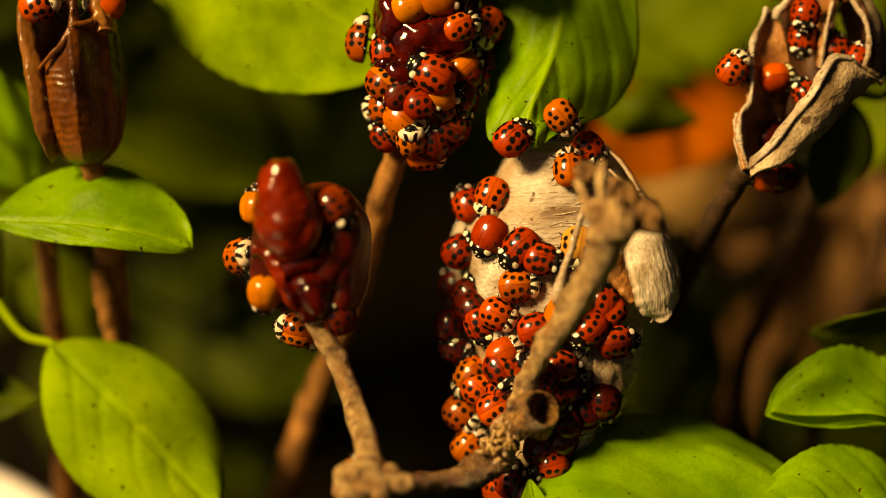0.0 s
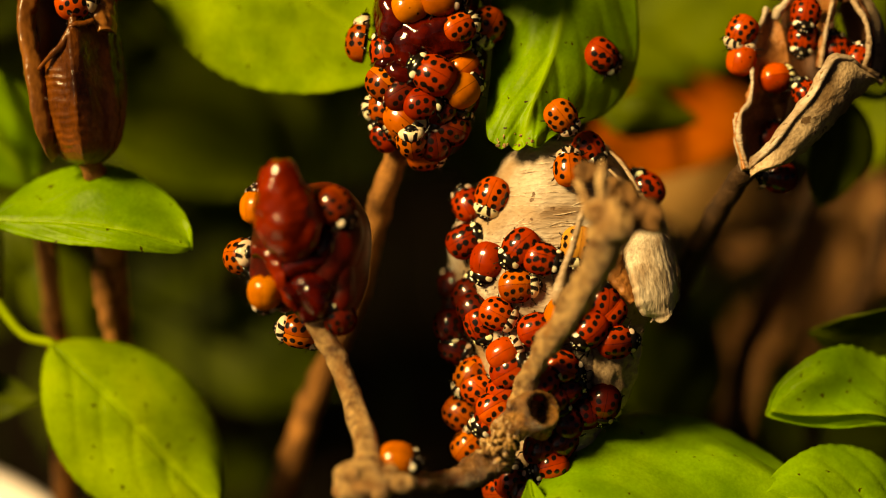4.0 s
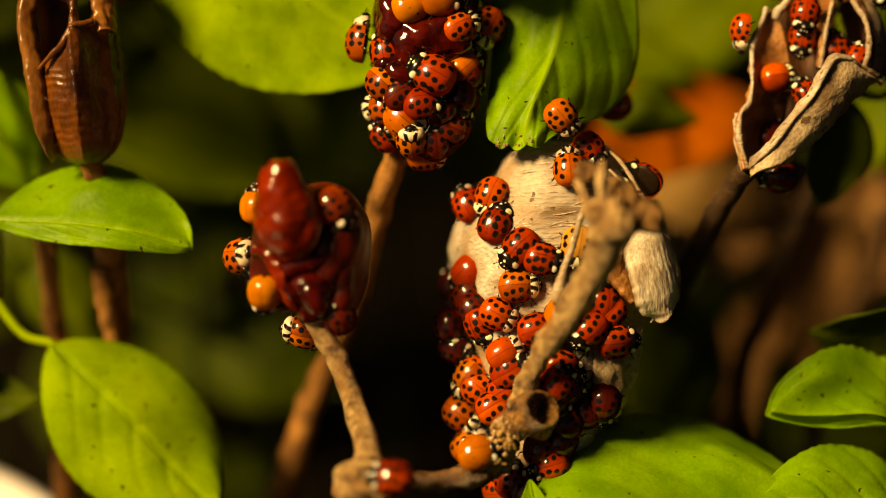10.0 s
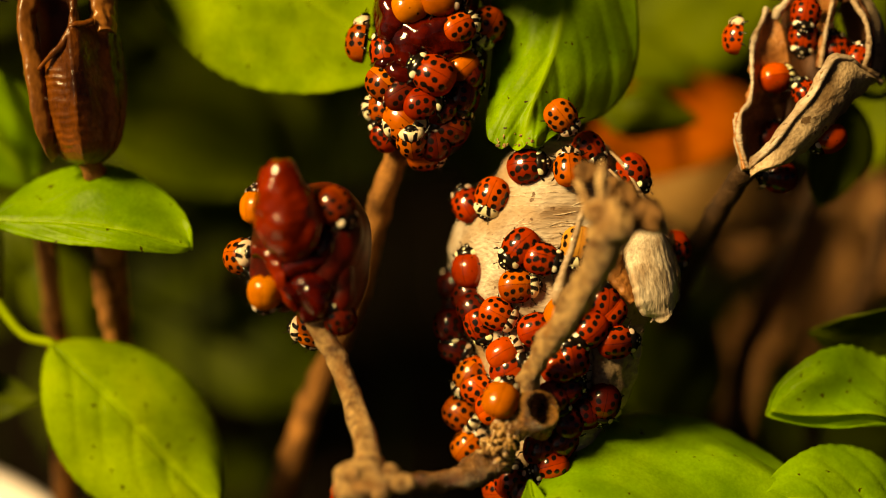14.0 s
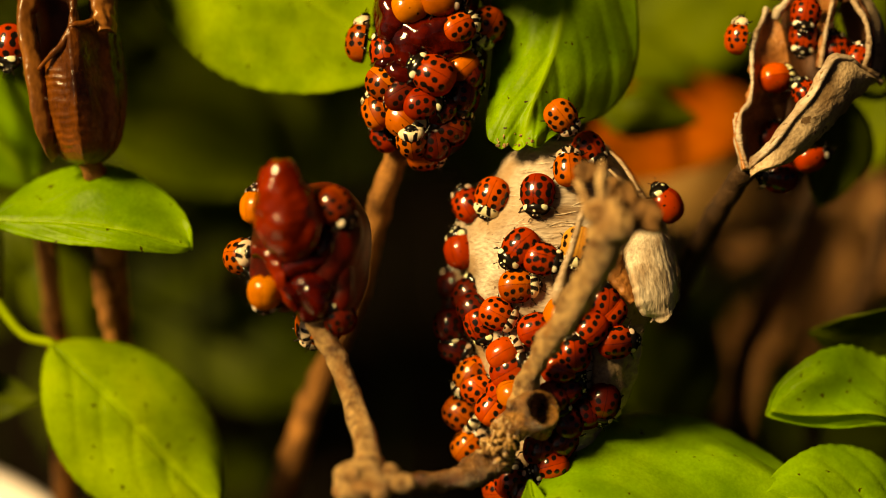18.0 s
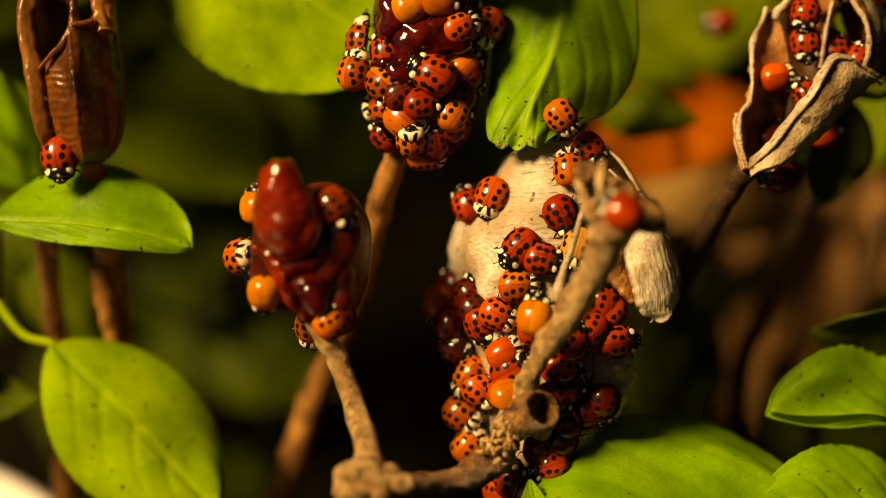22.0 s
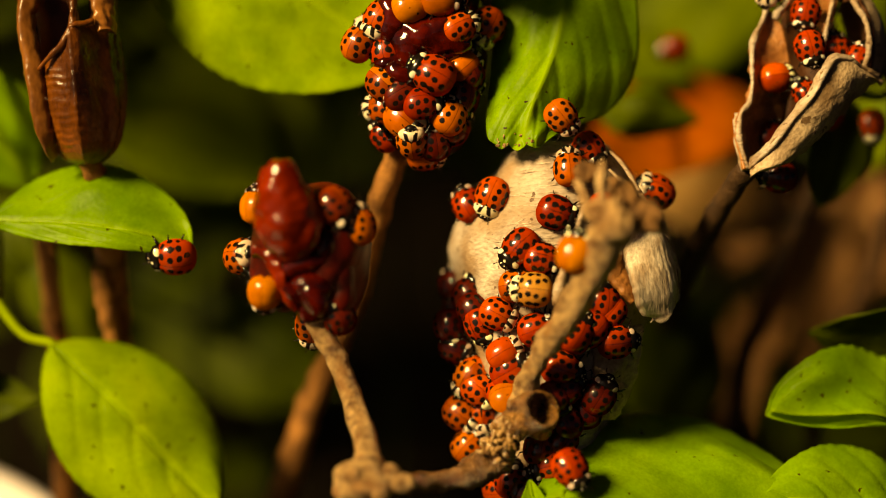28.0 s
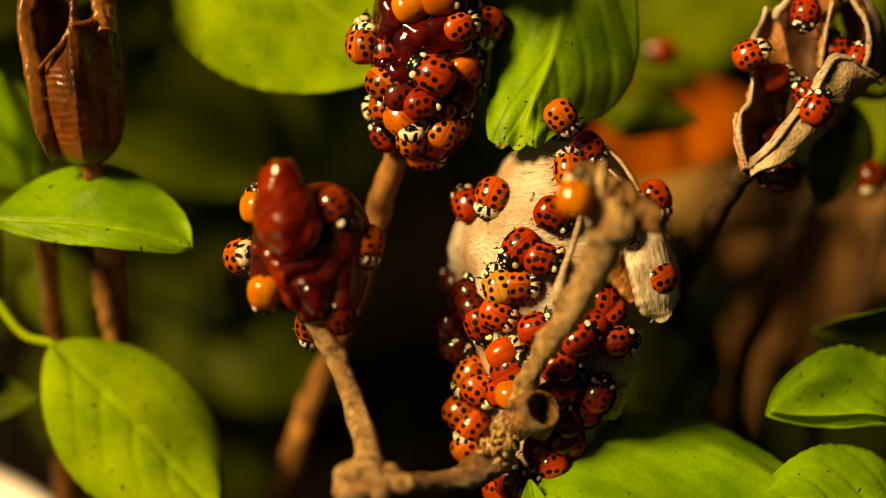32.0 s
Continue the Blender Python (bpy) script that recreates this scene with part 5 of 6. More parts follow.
def crowd_on_left():
    for row in (("tawny_many", 418, 450, -8, (-0.8, 0.2, 0.34), 0, -5), ("amber_few", 466, 530, -95, (-0.12, -0.5), 0.6), ("tawny_many", 552, 588, -90, (0.0, -0.35)), ("shaded_maroon_many", 602, 562, 120, (0.35, -0.4)),
                ("shaded_rust_many", 602, 368, -55, (0.42, 0.38), 0.4, None, 1.1)):
        sits(row[0], "left", *row[1:])
    sits("amber_few", "left_tip", 445, 358, 90, (-0.6, 0.1), 0, -9)


def crowd_on_right():
    for row in (("red_many", 1426, 24, -100, (-0.1, 0.3), 0, 3), ("orange_few", 1381, 134, 10, (0.1, 0.2), 0, 4), ("red_bold", 1428, 158, 120, (0.1, 0.3), 0, 2), ("red_banded", 1478, 82, 95, (0.0, 0.2), 0, 6),
                ("red_many", 1522, 98, 60, (-0.2, 0.2), 0, 4), ("shaded_maroon_many", 1366, 234, 60, (0.1, 0.3), 0, 7), ("shaded_maroon_many", 1375, 318, 170, (0.0, -0.45), 0, 3)):
        sits(row[0], "right", *row[1:], 0.88)


def motions():
    """All that walks about: each ladybird's rows are seconds, surface, place and heading."""
    hips = [(y, side) for y in (1.3, 0.2, -1.0) for side in (-1, 1)]

    def go(kind, rows, size=0.89):
        """A ladybird along its trail; its legs swing, three and three, while it walks."""
        bug = ladybird(kind, seat(*rows[0][1:]), WHERE[rows[0][1]])
        path = trail(rows)
        walk(bug, path)
        bug.scale = (size, size, size)
        steps = [(0.0, 0.0)]
        for (t0, m0), (t1, m1) in zip(path, path[1:]):
            if (m1.translation - m0.translation).length / max(0.05, t1 - t0) > 0.0012:
                n = max(1, int((t1 - t0) / 0.3))
                steps += [(t0 + (t1 - t0) * (k + 0.5) / n, 14.0 if k % 2 else -14.0) for k in range(n)]
            steps.append((t1, 0.0))
        for k, leg in enumerate(o for o in bug.children if o.name.startswith("leg")):
            y, side = hips[k]
            sign = side * (1 if k // 2 % 2 else -1)
            hip = Matrix.Translation((side * 1.2 * BUG, y * BUG, 0))
            walk(leg, [(t, hip @ pose(0, 0, 0, 0, 0, a * sign) @ hip.inverted()) for t, a in steps])

    P, T, R, B = "pod", "top", "right", "twig"

    # over the cupped leaf and round its edge
    L = "cup_leaf"
    go("red_bold", [(0, L, 910, 238, 45, (-0.1, 0.3)), (1, L, 928, 184, 50), (2, L, 952, 139, 35), (3, L, 1020, 99, 10), (3.5, L, 1053, 83, 0), (4.5, L, 1095, 120, -70, (0.5, 0.1), 0, 5),
                    (5.5, L, 1109, 165, -80, (0.8, 0.1), 0, 6), (7, L, 1108, 192, -85, (0.8, 0.1), 0, 7), (8, L, 1101, 192, -110, (0.8, 0.0), 0, 8), (9, L, 1098, 210, 160, (0.5, -0.7), 0, 10), (10, L, 1085, 195, 150, (0.3, -0.8), 0, 13),
                    (11, L, 1055, 175, 140, (0.0, -0.5), 0, 17), (12, L, 1010, 120, 130, (0.0, -0.4), 0, 20), (32, L, 1010, 100, 130, (0.0, -0.4), 0, 20)])
    # from the pod's lower edge up to its shoulder and into the crowd
    go("red_bold", [(0, P, 815, 440, 30, (-0.4, 0.1)), (3, P, 820, 432, 30, (-0.4, 0.1)), (5.5, P, 832, 410, 10, (-0.3, 0.1)), (7, P, 836, 404, 10), (8, P, 856, 412, 20), (9, P, 860, 408, 40), (10, P, 876, 389, 70), (11, P, 885, 368, 50), (12, P, 921, 328, 35),
                    (13, P, 944, 298, 20), (14.5, P, 930, 290, 0), (16.5, P, 942, 298, -5), (17, P, 942, 308, -45), (18, P, 948, 345, -90), (19, P, 955, 358, -75), (20, P, 985, 367, -15), (21, P, 989, 377, -30), (22, P, 998, 384, -60), (23, P, 1000, 384, -100), (24, P, 988, 380, -40), (28, P, 990, 378, -20), (32, P, 985, 382, -30)])
    go("red_few", [(0, P, 858, 420, -120), (2, P, 858, 425, -110), (3, P, 856, 444, -100), (3.5, P, 857, 468, -100), (6, P, 846, 466, -150, (-0.3, 0)), (7, P, 835, 480, -120, (-0.4, 0)), (9, P, 818, 492, -100, (-0.5, 0)), (13, P, 828, 474, 100, (-0.4, 0.1)), (16.5, P, 811, 455, 100, (-0.5, 0)), (18, P, 808, 438, 110, (-0.6, 0)),
                      (19, P, 789, 425, 140, (-0.7, 0), 0, 9), (20, P, 782, 454, -120, (-0.7, 0), 0, 7), (21, P, 774, 492, -95, (-0.7, 0), 0, 7), (22, P, 770, 543, -90, (-0.7, 0), 0, 10), (23, P, 778, 590, -80, (-0.8, 0), 0, 13), (24, P, 802, 660, -70, (-0.8, 0), 0, 16), (25.5, P, 840, 700, -60, (-0.5, 0), 0, 21), (32, P, 850, 710, -60, (-0.5, 0), 0, 21)])
    # amber one along the side twig to the cup
    go("amber_few", [(0, B, 630, 836, 60, (-0.1, 0.4), 0, -16), (1, B, 647, 808, 10, (0, 0.5), 0, -18), (2, B, 659, 803, 0, (0, 0.5), 0, -18), (3, B, 697, 812, -10, (0, 0.6), 0, -16.5), (3.5, B, 703, 808, -10, (0, 0.6), 0, -16), (5.5, B, 758, 826, -20, (0, 0.6), 0, -12), (6, B, 776, 828, -10, (0, 0.6), 0, -11.5),
                      (7, B, 786, 828, -10, (0, 0.6), 0, -11), (8, B, 776, 825, 20, (0, 0.6), 0, -11), (9, B, 842, 802, 10, (-0.1, 0.5), 0, -10), (10, B, 850, 797, 10, (-0.1, 0.4), 0, -10), (11, B, 840, 790, 60, (-0.2, 0.3), 0, -10), (12, B, 872, 757, 60, (-0.1, 0.3), 0, -11), (13, B, 886, 735, -60, (0, 0.3), 0, -11),
                      (14, B, 889, 698, 70, (0, 0.4), 0, -10.5), (14.5, B, 895, 696, 40, (0, 0.4), 0, -10.5), (16.5, B, 918, 690, 20, (0, 0.8), 0, -5.5), (20, B, 920, 686, 10, (0, 0.8), 0, -5.5), (22, B, 907, 691, 20, (0, 0.8), 0, -6.5), (23, B, 892, 700, 30, (0, 0.8), 0, -10.5), (24, B, 878, 718, 60, (-0.1, 0.3), 0, -10.5), (25, B, 898, 704, 30, (0, 0.8), 0, -6), (28, B, 906, 697, 20, (0, 0.8), 0, -5.5), (32, B, 916, 690, 20, (0, 0.8), 0, -5.5)])
    # red one down past the cup and out along the side twig
    go("red_bold", [(0, P, 890, 655, -60, (-0.1, 0.3), 1.5), (1, P, 903, 650, -100, (-0.1, 0.3), 1.5), (2, P, 890, 680, -95, (-0.1, 0.2), 1.8), (3, P, 876, 708, -110, (-0.1, 0.2), 2.0), (3.5, P, 870, 720, -120, (-0.2, 0.2), 2.2), (5.5, B, 829, 797, 170, (-0.2, 0.3), 0, -9), (6, B, 812, 794, -150, (-0.2, 0.3), 0, -8), (7, B, 838, 858, -120, (0, 0.2), 0, -6),
                    (8, B, 822, 872, 180, (0, 0.2), 0, -9), (9, B, 750, 857, 180, (0, 0.3), 0, -15), (10, B, 688, 843, 175, (0, 0.3), 0, -22), (11, B, 609, 842, 175, (-0.2, 0.2), 0, -22), (12, B, 583, 850, -130, (-0.4, 0.2), 0, -20), (13, B, 600, 842, -60, (-0.6, 0.2), 0, -14), (14, B, 610, 890, -90, (-0.3, 0), 0, -10), (15, B, 625, 960, -90, (-0.3, 0), 0, -10), (32, B, 628, 990, -90, (-0.3, 0), 0, -10)])
    # round the pod's shoulder, first showing its underside
    go("red_many", [(0, P, 1125, 400, 100, (0.6, 0.2, -0.7), 0, 23), (1.5, P, 1158, 375, 100, (0.8, 0.3, -0.1), 0, 16), (3, P, 1150, 345, 100, (0.6, 0.5), 0, 9), (3.5, P, 1146, 330, 110, (0.6, 0.5), 0, 6), (5.5, P, 1150, 322, 140, (0.55, 0.5, -1.0), 0, 3), (7, P, 1138, 318, 140, (0.55, 0.5, -1.0), 0, 3), (9, P, 1138, 312, 150, (0.55, 0.5, -1.0), 0, 3), (11, P, 1138, 315, 150, (0.55, 0.5, -1.0), 0, 3), (12, P, 1147, 330, -60, (0.75, 0.55, -0.8), 0, 2),
                    (13, P, 1114, 286, -60, (0.65, 0.55, -0.8), 0, 2), (14, P, 1130, 304, -70, (0.5, 0.5), 0, 1), (14.5, P, 1142, 326, -80, (0.4, 0.4), 0, 2), (16.5, P, 1164, 390, -80, (0.8, 0.2, 0.1), 0, 13), (18, P, 1140, 420, -80, (0.7, 0.2, -0.6), 0, 21), (32, P, 1115, 440, -80, (0.5, 0.2, -0.8), 0, 24)])
    go("red_bold", [(0, P, 1115, 380, -80, (0.5, 0.3, -0.8), 0, 24), (11, P, 1130, 370, -80, (0.6, 0.3, -0.7), 0, 22), (12, P, 1155, 372, -80, (0.8, 0.3, -0.4), 0, 17), (13, P, 1188, 390, -70, (0.9, 0.2, -0.25), 0, 9), (14, P, 1206, 446, -80, (0.9, 0.1, -0.1), 0, 7), (14.5, P, 1209, 464, -90, (0.9, 0.1), 0, 7), (16, P, 1195, 500, -110, (0.8, -0.2, -0.3), 0, 13), (18, P, 1140, 540, -120, (0.5, -0.3, -0.8), 0, 22), (32, P, 1120, 560, -120, (0.4, -0.3, -0.8), 0, 24)])
    # on the withered flower, close to the lens
    go("red_few", [(0, B, 1130, 440, 100, (0.5, 0.2, -0.8), 0, 23), (16, B, 1130, 430, 100, (0.5, 0.2, -0.8), 0, 23), (17, B, 1168, 400, 110, (0.9, 0.2, -0.1), 0, 14), (18, B, 1184, 354, 130, (0.7, 0.3), 0, 2), (19, B, 1184, 346, 150, (0.4, 0.3), 0, -12), (20, B, 1152, 353, 180, (0.3, 0.3), 0, -24), (21, B, 1118, 368, 170, (0.1, 0.3), 0, -27), (22, B, 1097, 368, 150, (0, 0.3), 0, -27.5), (23, B, 1102, 362, 130, (0.1, 0.3), 0, -27.5), (24, B, 1068, 346, 150, (0, 0.3), 0, -26.5),
                      (25, B, 1030, 352, -150, (-0.1, 0.3), 0, -24.5), (25.5, B, 1008, 350, 160, (-0.1, 0.3), 0, -20), (26.5, B, 1040, 350, 0, (-0.1, 0.3), 0, -10), (28, B, 1080, 372, -30, (0.1, 0.3), 0, -7), (32, B, 1100, 395, -60, (0.2, 0.3), 0, -6)])
    go("amber_none", [(0, B, 998, 548, 60, (-0.2, 0.2), 0, -6), (19, B, 996, 548, 60, (-0.2, 0.2), 0, -6), (20, B, 984, 543, 60, (-0.3, 0.2), 0, -7), (21, B, 964, 545, 60, (-0.3, 0.2), 0, -9), (22, B, 945, 552, 80, (-0.3, 0.2), 0, -11), (23, B, 958, 545, 70, (-0.3, 0.2), 0, -13), (24, B, 968, 514, 65, (-0.3, 0.2), 0, -15), (25, B, 986, 495, 60, (-0.3, 0.2), 0, -16), (25.5, B, 1000, 474, 60, (-0.3, 0.2), 0, -17), (28, B, 1016, 440, 75, (-0.3, 0.2), 0, -19), (29, B, 1022, 424, 85, (-0.3, 0.2), 0, -21), (30, B, 1014, 392, 95, (-0.3, 0.2), 0, -23), (31, B, 1010, 362, 90, (-0.2, 0.2), 0, -24), (32, B, 1018, 341, 80, (-0.1, 0.2), 0, -24.5)])
    # yellow one comes out from under the twig
    go("yellow_many", [(0, P, 1024, 440, -100), (25.5, P, 1022, 442, -110), (26.8, P, 985, 490, -140, None, 0.5), (28, P, 937, 512, 175, None, 2.2), (29, P, 914, 512, 178, None, 2.2), (30, P, 906, 511, 175, None, 2.0), (31, P, 895, 508, 150, None, 1.5), (32, P, 880, 500, 110, (-0.2, 0.2), 0.8)])
    go("red_many", [(0, P, 962, 664, 60, (0, 0.4), 1.2), (6, P, 964, 672, 30, (0, 0.4), 1.2), (8, P, 968, 676, 10, (0, 0.4), 1.2), (9, P, 976, 680, 20, None, 1.2), (10, P, 990, 676, 60, None, 1.2), (11, P, 995, 664, 80, None, 1), (13, P, 1008, 638, 100), (17, P, 1015, 625, 100), (21, P, 1018, 608, 60, None, 0.8), (25, P, 1020, 596, 80, None, 1), (28, P, 1026, 588, 60, None, 1), (32, P, 1034, 600, 40, None, 1.2)])
    go("orange_many", [(0, P, 882, 718, 30, (-0.1, 0.2), 2), (14, P, 880, 716, 30, (-0.1, 0.2), 2), (20, P, 870, 714, 60, (-0.1, 0.2), 2), (21, P, 850, 712, -100, (-0.15, 0.2), 1.5), (25.5, P, 848, 708, -95, (-0.15, 0.2), 1.5), (29, P, 858, 745, -80, (-0.15, 0.2), 2), (32, P, 832, 760, -120, (-0.2, 0.2), 2)])
    go("red_many", [(0, "low_leaf", 1200, 960, 160, (0, 0.6)), (24.5, "low_leaf", 1120, 920, 150, (0, 0.6)), (25.5, "low_leaf", 1073, 866, 140, (0, 0.6)), (27, "low_leaf", 1030, 850, 160, (0, 0.6)), (28, "low_leaf", 1014, 832, -60, (0, 0.3), 0, -12), (29, "low_leaf", 1020, 815, 120, (0, 0.3), 0, -10), (30, "low_leaf", 1010, 795, 110, (0, 0.2), 0, -7), (32, "low_leaf", 1005, 770, 100, (0, 0.2), 0, -3)])
    go("shaded_maroon_many", [(0, P, 1068, 722, -100), (24, P, 1066, 720, -100), (28, P, 1062, 700, 60, None, 0.6), (32, P, 1060, 700, 70, None, 0.6)])
    go("orange_many", [(0, P, 1115, 400, 100, (0.5, 0.1, -0.8), 0, 24), (22, P, 1130, 390, 100, (0.6, 0.1, -0.7), 0, 22), (24, P, 1164, 362, 100, (0.8, 0.2, -0.1), 0, 13), (25, P, 1166, 334, 150, (0.85, 0.35, -0.2), 0, 7), (28, P, 1164, 333, 160, (0.5, 0.3), 0, 4), (29, P, 1150, 330, -60, (0.5, 0.3), 0, 3), (30, P, 1150, 350, -60, (0.5, 0.3), 0, 3), (32, P, 1168, 354, -70, (0.5, 0.3), 0, 3)])
    go("orange_many", [(0, P, 1115, 430, 60, (0.5, 0.2, -0.8), 0, 24), (27.5, P, 1120, 420, 60, (0.5, 0.2, -0.8), 0, 24), (29, P, 1165, 360, 30, (0.8, 0.2, -0.1), 0, 14), (30, P, 1189, 377, -70, (0.9, 0.2, 0.0), 0, 6), (31, P, 1204, 424, -95, (0.95, 0.1, -0.2), 0, 2), (32, P, 1161, 496, -150, (0.1, 0.2), 0, -4.2)])

    # shrivelled fruit: one creeps round below and up the far side
    F = "left"
    go("tawny_many", [(0, F, 520, 587, 170, (-0.1, -0.3)), (9, F, 530, 590, 170, (0, -0.3)), (13, F, 546, 588, 170, (0, -0.3)), (17, F, 558, 588, 175, (0.1, -0.3)), (19, F, 574, 580, -160, (0.2, -0.3)), (22, F, 596, 566, 40, (0.4, -0.2)), (25, F, 624, 520, 80, (0.6, 0)), (26.5, F, 642, 450, 95, (0.6, 0)), (28, F, 641, 392, 100, (0.6, 0.1)), (32, F, 655, 436, -90, (0.6, 0.1))])

    # upper fruit
    go("orange_many", [(0, T, 868, 126, -70, (0.5, 0.1), 0, 6), (1, T, 858, 153, -90, (0.5, 0), 0, 8), (2, T, 850, 156, -110, (0.5, 0), 0, 10), (3, T, 830, 175, -120, (0.4, 0), 0, 14), (5, T, 790, 170, -120, (0, -0.3), 0, 18), (32, T, 785, 170, -120, (0, -0.3), 0, 18)])
    go("amber_none", [(0, T, 785, 165, 10, (0.1, 0.2), 0.8), (1, T, 812, 158, 20, (0.2, 0.2), 0.8), (2, T, 830, 147, 30, (0.3, 0.2), 0.8), (3.5, T, 826, 152, 35, (0.3, 0.2), 0.8), (6, T, 838, 150, 40, (0.4, 0.2), 0.8), (7, T, 862, 120, 60, (0.6, 0.2), 0, 2), (8, T, 861, 106, 90, (0.8, 0.2), 0, 5), (9, T, 850, 100, 110, (0.6, -0.4), 0, 12), (10, T, 820, 90, 120, (0, -0.3), 0, 17), (32, T, 800, 90, 120, (0, -0.3), 0, 17)])
    go("tawny_many", [(0, T, 712, 225, 150, (0, 0.1), -2), (11, T, 716, 224, 150, (0, 0.1), -1), (12, T, 716, 221, 160, (0, 0.2), 0.5), (13, T, 716, 221, 165, (0, 0.2), 0.8), (14.5, T, 706, 214, 175, (-0.1, 0.2), 1.5), (16.5, T, 655, 175, 110, (-0.5, 0.1), 0, 0), (18, T, 662, 190, 120, (-0.5, 0.1), 0, 0), (19, T, 652, 190, 110, (-0.5, 0.1), 0, 0), (20, T, 642, 178, 100, (-0.5, 0.1), 0, 0), (21, T, 634, 150, 95, (-0.5, 0.1), 0, 0), (22, T, 622, 120, 80, (-0.5, 0.1), 0, 0), (23, T, 628, 108, 70, (-0.5, 0.1), 0, 0), (25.5, T, 626, 106, 70, (-0.5, 0.1), 0, 0), (28, T, 633, 70, 60, (-0.4, 0.1), 0, -1), (29, T, 650, 45, 40, (-0.3, 0.2), 0, -2), (30, T, 648, 52, 70, (-0.4, 0.2), 0, -2), (32, T, 639, 73, 90, (-0.5, 0.1), 0, -1)])
    go("tawny_many", [(0, T, 700, 205, -20, None, -2), (17, T, 690, 200, -10, None, -1), (18, T, 690, 192, 0, (-0.1, 0.2), 1), (19, T, 706, 199, 0, (0, 0.2), 1.5), (20, T, 773, 200, 10, (0.1, 0.2), 1.5), (21, T, 797, 199, 40, (0.3, 0.2), 1), (22, T, 808, 194, 60, (0.4, 0.1), 0.8), (25, T, 806, 196, 60, (0.4, 0.1), 0.8), (28, T, 803, 200, 60, (0.4, 0.1), 0.8), (32, T, 789, 226, 60, (0.3, 0), 0.8)])
    go("orange_many", [(0, T, 700, -60, -80, (-0.1, 0.3), 0, 0), (17, T, 700, -30, -80, (-0.1, 0.3), 0, -1), (19, T, 699, -4, -90, (-0.1, 0.3), 0, -1), (25, T, 696, -2, -100, (-0.1, 0.3), 0, -1), (28, T, 668, 34, -120, (-0.2, 0.3), 0, -2), (29, T, 664, 30, -150, (-0.2, 0.3), 0, -2), (30, T, 672, -5, 100, (-0.2, 0.3), 0, -1), (32, T, 690, -60, 80, (-0.1, 0.3), 0, 0)])

    # open pod
    go("orange_many", [(0, R, 1298, 116, 50, (-0.35, 0.1), 0, 1), (1, R, 1337, 110, 60, (-0.1, 0.2), 0, 1), (2, R, 1352, 60, 100, (-0.1, 0.2), 0, 4), (3, R, 1318, 48, -140, (-0.3, 0.2), 0, 3), (3.5, R, 1304, 58, -120, (-0.4, 0.2), 0, 3), (5.5, R, 1328, 42, -140, (-0.2, 0.3), 0, 2), (7, R, 1342, 28, -160, (-0.2, 0.4), 0, 3), (8, R, 1356, 28, 20, (-0.1, 0.4), 0, 4), (9, R, 1336, 24, -150, (-0.3, 0.4), 0, 4), (10, R, 1305, 58, -100, (-0.95, 0.15, 0.1), 0, 4), (11, R, 1292, 74, -95, (-0.9, 0.1, 0.1), 0, 4),
                       (12, R, 1293, 80, 80, (-0.9, 0.1, 0.1), 0, 4), (13, R, 1296, 60, 70, (-0.9, 0.1, 0.1), 0, 4), (14.5, R, 1292, 60, 70, (-0.9, 0.1, 0.1), 0, 4), (16.5, R, 1301, 76, 100, (-0.9, 0.1, 0.25), 0, 4), (18, R, 1298, 60, 80, (-0.9, 0.1, 0.25), 0, 4), (19, R, 1326, 26, 40, (-0.5, 0.3), 0, 4), (20, R, 1330, -25, 60, (-0.5, 0.3), 0, 5), (21, R, 1345, -60, 60, (-0.5, 0.3), 0, 6), (27.5, R, 1360, -30, -100, (-0.3, 0.3), 0, 4), (29, R, 1358, 8, -120, (-0.3, 0.3), 0, 3), (30, R, 1314, 42, -120, (-0.7, 0.2), 0, 2), (31, R, 1302, 70, -85, (-0.78, 0.1), 0, 2), (32, R, 1330, 92, 20, (-0.3, 0.2), 0, 0)], 0.80)
    go("orange_few", [(0, R, 1350, 322, 170, (-0.1, -0.75), 0, 3), (1, R, 1304, 298, 140, (-0.6, -0.4), 0, 2), (2, R, 1287, 238, 100, (-0.75, 0), 0, 2), (3, R, 1286, 180, 85, (-0.75, 0), 0, 2), (3.5, R, 1298, 132, 80, (-0.7, 0), 0, 3), (4.5, R, 1320, 70, 60, (-0.5, 0.3), 0, 3), (5.5, R, 1362, 22, 20, (-0.1, 0.5), 0, 3), (7, R, 1370, 14, 30, (-0.1, 0.5), 0, 4), (8, R, 1388, -20, 60, (-0.1, 0.4), 0, 6), (9, R, 1400, -60, 70, (-0.1, 0.4), 0, 8), (32, R, 1400, -70, 70, (-0.1, 0.4), 0, 8)], 0.80)
    go("red_many", [(0, R, 1422, 70, -100, (-0.1, 0.2), 0, 5), (18, R, 1424, 68, -100, (-0.1, 0.2), 0, 5), (19, R, 1427, 75, -95, (-0.1, 0.2), 0, 4), (23, R, 1428, 80, -80, (-0.1, 0.2), 0, 4), (28, R, 1436, 86, -75, (-0.1, 0.2), 0, 1), (29, R, 1440, 98, -60, (-0.1, 0.2), 0, -1), (30, R, 1434, 108, -70, (0, 0.2), 0, -2), (31, R, 1426, 130, -80, (0, 0.2), 0, -4), (32, R, 1452, 188, 60, (0.1, 0.0), 0, -7)], 0.80)
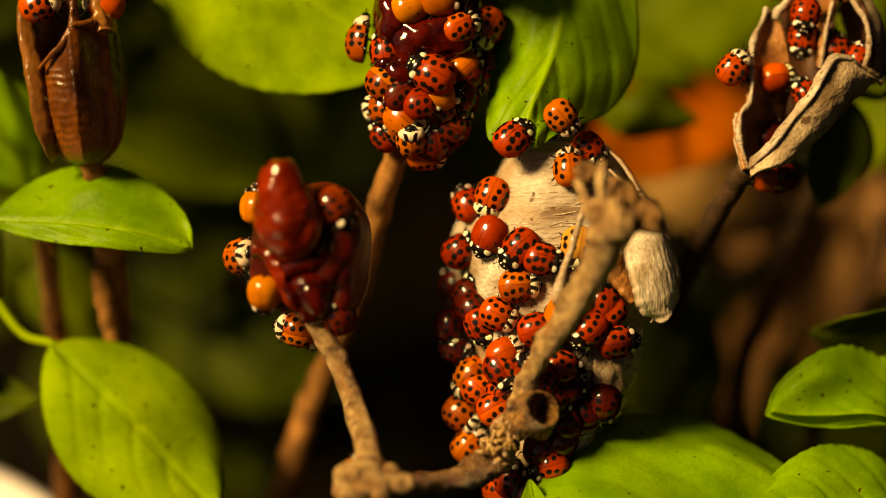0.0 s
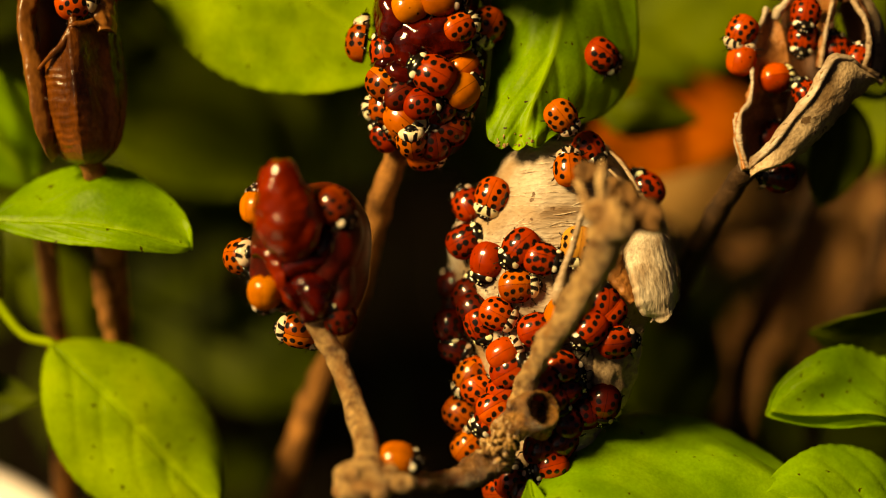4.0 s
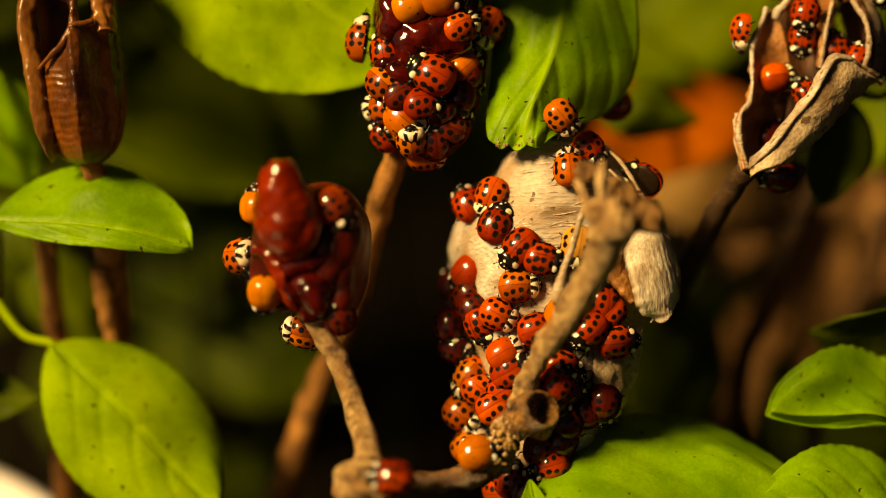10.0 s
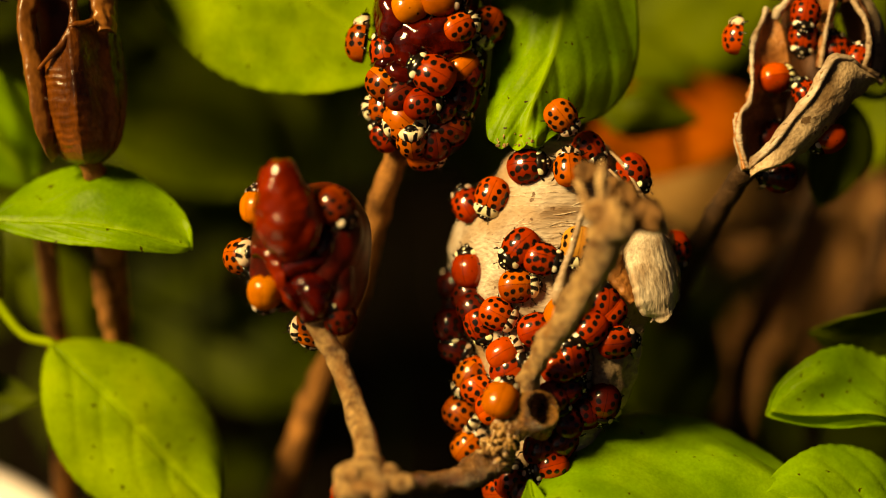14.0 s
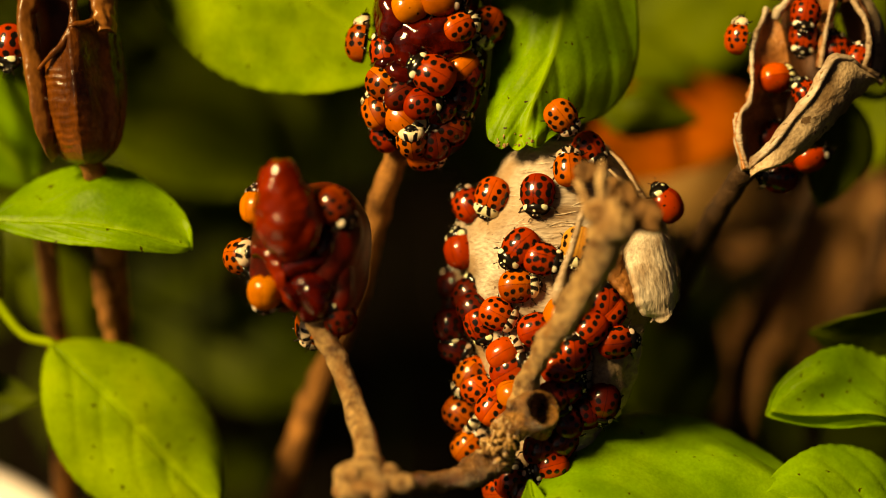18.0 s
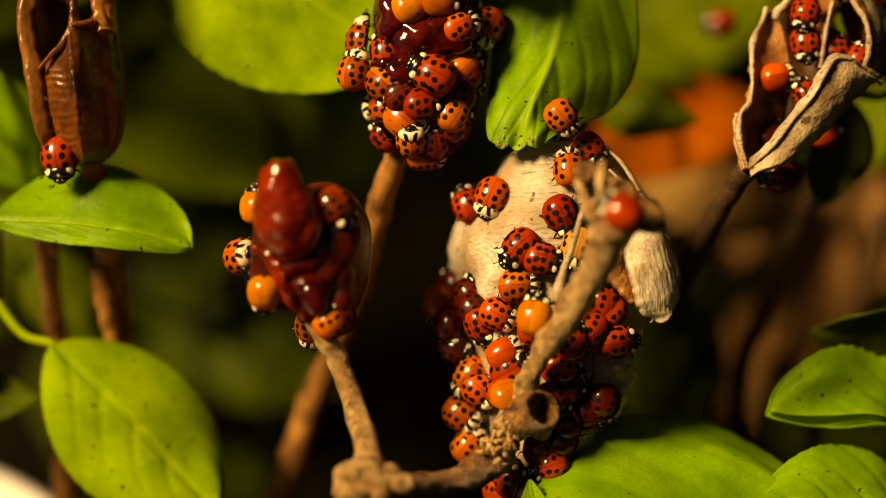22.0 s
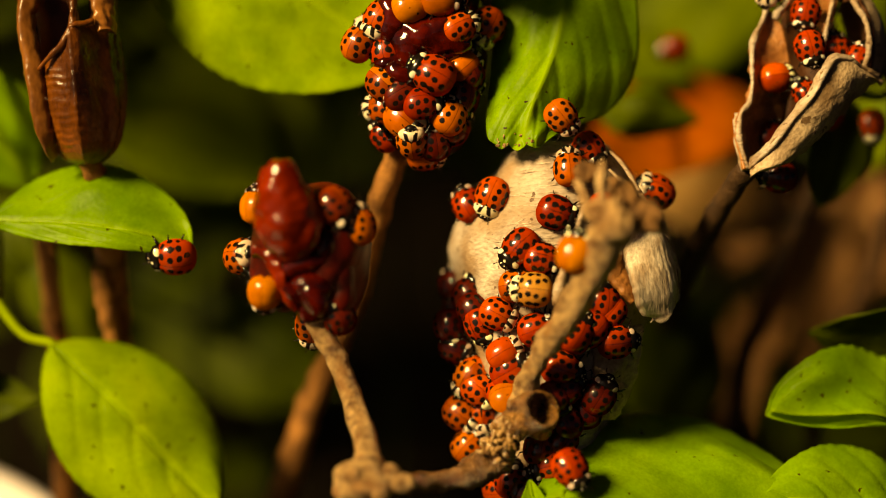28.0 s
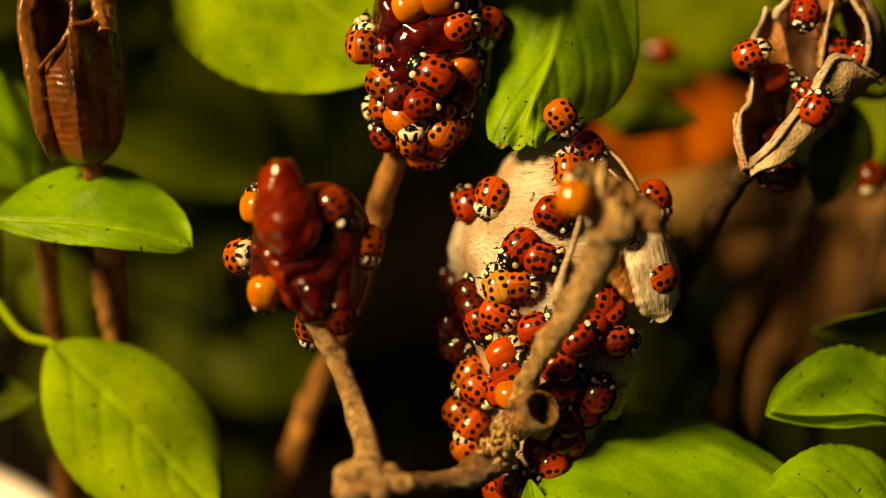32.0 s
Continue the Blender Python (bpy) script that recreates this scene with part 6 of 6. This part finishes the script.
    go("red_few", [(0, R, 1580, -40, -80, (0.6, 0.2), 0, 8), (10, R, 1565, -20, -80, (0.6, 0.2), 0, 6), (11, R, 1550, 22, -85, (0.7, 0.1), 0, 4), (12, R, 1553, 74, -90, (0.95, 0.1, -0.2), 0, 4), (13, R, 1530, 182, -110, (0.7, -0.3), 0, 3), (14, R, 1470, 256, -140, (0.4, -0.7), 0, 1), (14.5, R, 1446, 278, -150, (0.3, -0.75), 0, 1), (16.5, R, 1400, 302, 170, (0.2, -0.8), 0, 1), (17, R, 1425, 299, 10, (0.2, -0.9), 0, 5), (19, R, 1449, 278, 30, (0.3, -0.9), 0, 7), (21, R, 1462, 260, 40, (0.3, -0.9), 0, 8), (22, R, 1472, 244, 40, (0.3, -0.9), 0, 10), (23, R, 1470, 220, 60, (0, -0.8), 0, 13), (32, R, 1470, 205, 60, (0, -0.5), 0, 16)], 0.80)
    # far one on the herb behind
    go("red_many", [(0, R, 1350, -90, 180, (0, 0.3), 0, 42), (19, R, 1335, -50, -150, (0, 0.3), 0, 42), (20, R, 1316, 5, -140, (0, 0.3), 0, 42), (21, R, 1294, 22, -150, (0, 0.3), 0, 43), (22, R, 1273, 38, -160, (0, 0.3), 0, 44), (23, R, 1253, 40, 180, (0, 0.3), 0, 44), (24, R, 1234, 46, -160, (0, 0.4), 0, 44), (25, R, 1222, 62, -130, (0, 0.5), 0, 44), (25.5, R, 1209, 76, -140, (0, 0.7), 0, 44), (28, R, 1190, 92, -160, (0, -0.5), 0, 46), (32, R, 1168, 98, 180, (0, -0.6), 0, 48)], 0.80)
    go("orange_many", [(0, R, 1620, -60, -100, (0.3, 0.2), 0, 22), (19, R, 1575, -30, -100, (0.3, 0.2), 0, 20), (23, R, 1556, 10, -90, (0.4, 0.2), 0, 18), (25, R, 1558, 46, -90, (0.5, 0.2), 0, 18), (28, R, 1552, 225, -90, (0.5, 0.1), 0, 18), (32, R, 1548, 318, -95, (0.4, 0.1), 0, 20)], 0.80)

    # brown pod, then down over the leaf
    go("orange_many", [(0, "left_pod", 70, 2, 20, (-0.2, 0.3), 0, 0), (3, "left_pod", 120, -10, 10, (-0.1, 0.3), 0, -1), (5.5, "left_pod", 166, 16, 5, (0, 0.4), 0, -2), (6, "left_pod", 182, 16, -10, (0.1, 0.4), 0, -1), (7, "left_pod", 203, 26, -60, (0.5, 0.3), 0, 2), (8, "left_pod", 204, 22, 80, (0.6, 0.2), 0, 4), (9, "left_pod", 216, 8, 90, (0.7, 0.2), 0, 7), (10, "left_pod", 210, -40, 90, (0.5, 0.2), 0, 9), (32, "left_pod", 200, -80, 90, (0.5, 0.2), 0, 9)])
    go("orange_few", [(0, "left_pod", 182, 0, 160, (0.2, 0.4), 0, 1), (3, "left_pod", 190, -30, 120, (0.2, 0.4), 0, 3), (32, "left_pod", 190, -80, 90, (0.2, 0.4), 0, 5)])
    Q = "perch_leaf"
    go("red_many", [(0, "left_pod", -60, -60, -60, (-0.4, 0.2), 0, 2), (16, "left_pod", -25, 20, -60, (-0.4, 0.2), 0, 2), (17, "left_pod", 2, 50, -60, (-0.4, 0.2), 0, 2), (18, "left_pod", 10, 85, -80, (-0.6, 0.2), 0, 2), (19, "left_pod", 24, 124, -50, (-0.6, 0.1), 0, 1), (20, "left_pod", 52, 166, -45, (-0.4, 0.1), 0, -2), (21, "left_pod", 90, 228, -60, (-0.2, 0), 0, -5), (22, "left_pod", 104, 280, -85, (-0.1, 0.2), 0, 2), (23, Q, 104, 315, -95, (0, 0.35), 0, 2.5),
                    (24, Q, 119, 374, -40, (0, 0.5)), (25, Q, 181, 385, -15, (0, 0.5)), (25.5, Q, 226, 404, -15, (0, 0.5)), (26.5, Q, 285, 412, 0, (0.1, 0.5)), (27.5, Q, 318, 424, -60, (0.3, 0.3), 0, 1), (28, Q, 303, 460, 180, (0.1, -0.6), 0, 2), (29, Q, 300, 444, 170, (0, -0.75), 0, 4), (29.6, Q, 290, 425, 170, (0, -0.7), 0, 7), (32, Q, 240, 410, 170, (0, -0.7), 0, 8)], 1.0)


build_ground()
build_pot()
build_middle_pod()
build_top_cluster()
build_left_cluster()
build_right_pod()
build_left_pod()
build_plants()
build_background()
build_shade_shrub()
crowd_on_pod()
crowd_on_top()
crowd_on_left()
crowd_on_right()
motions()
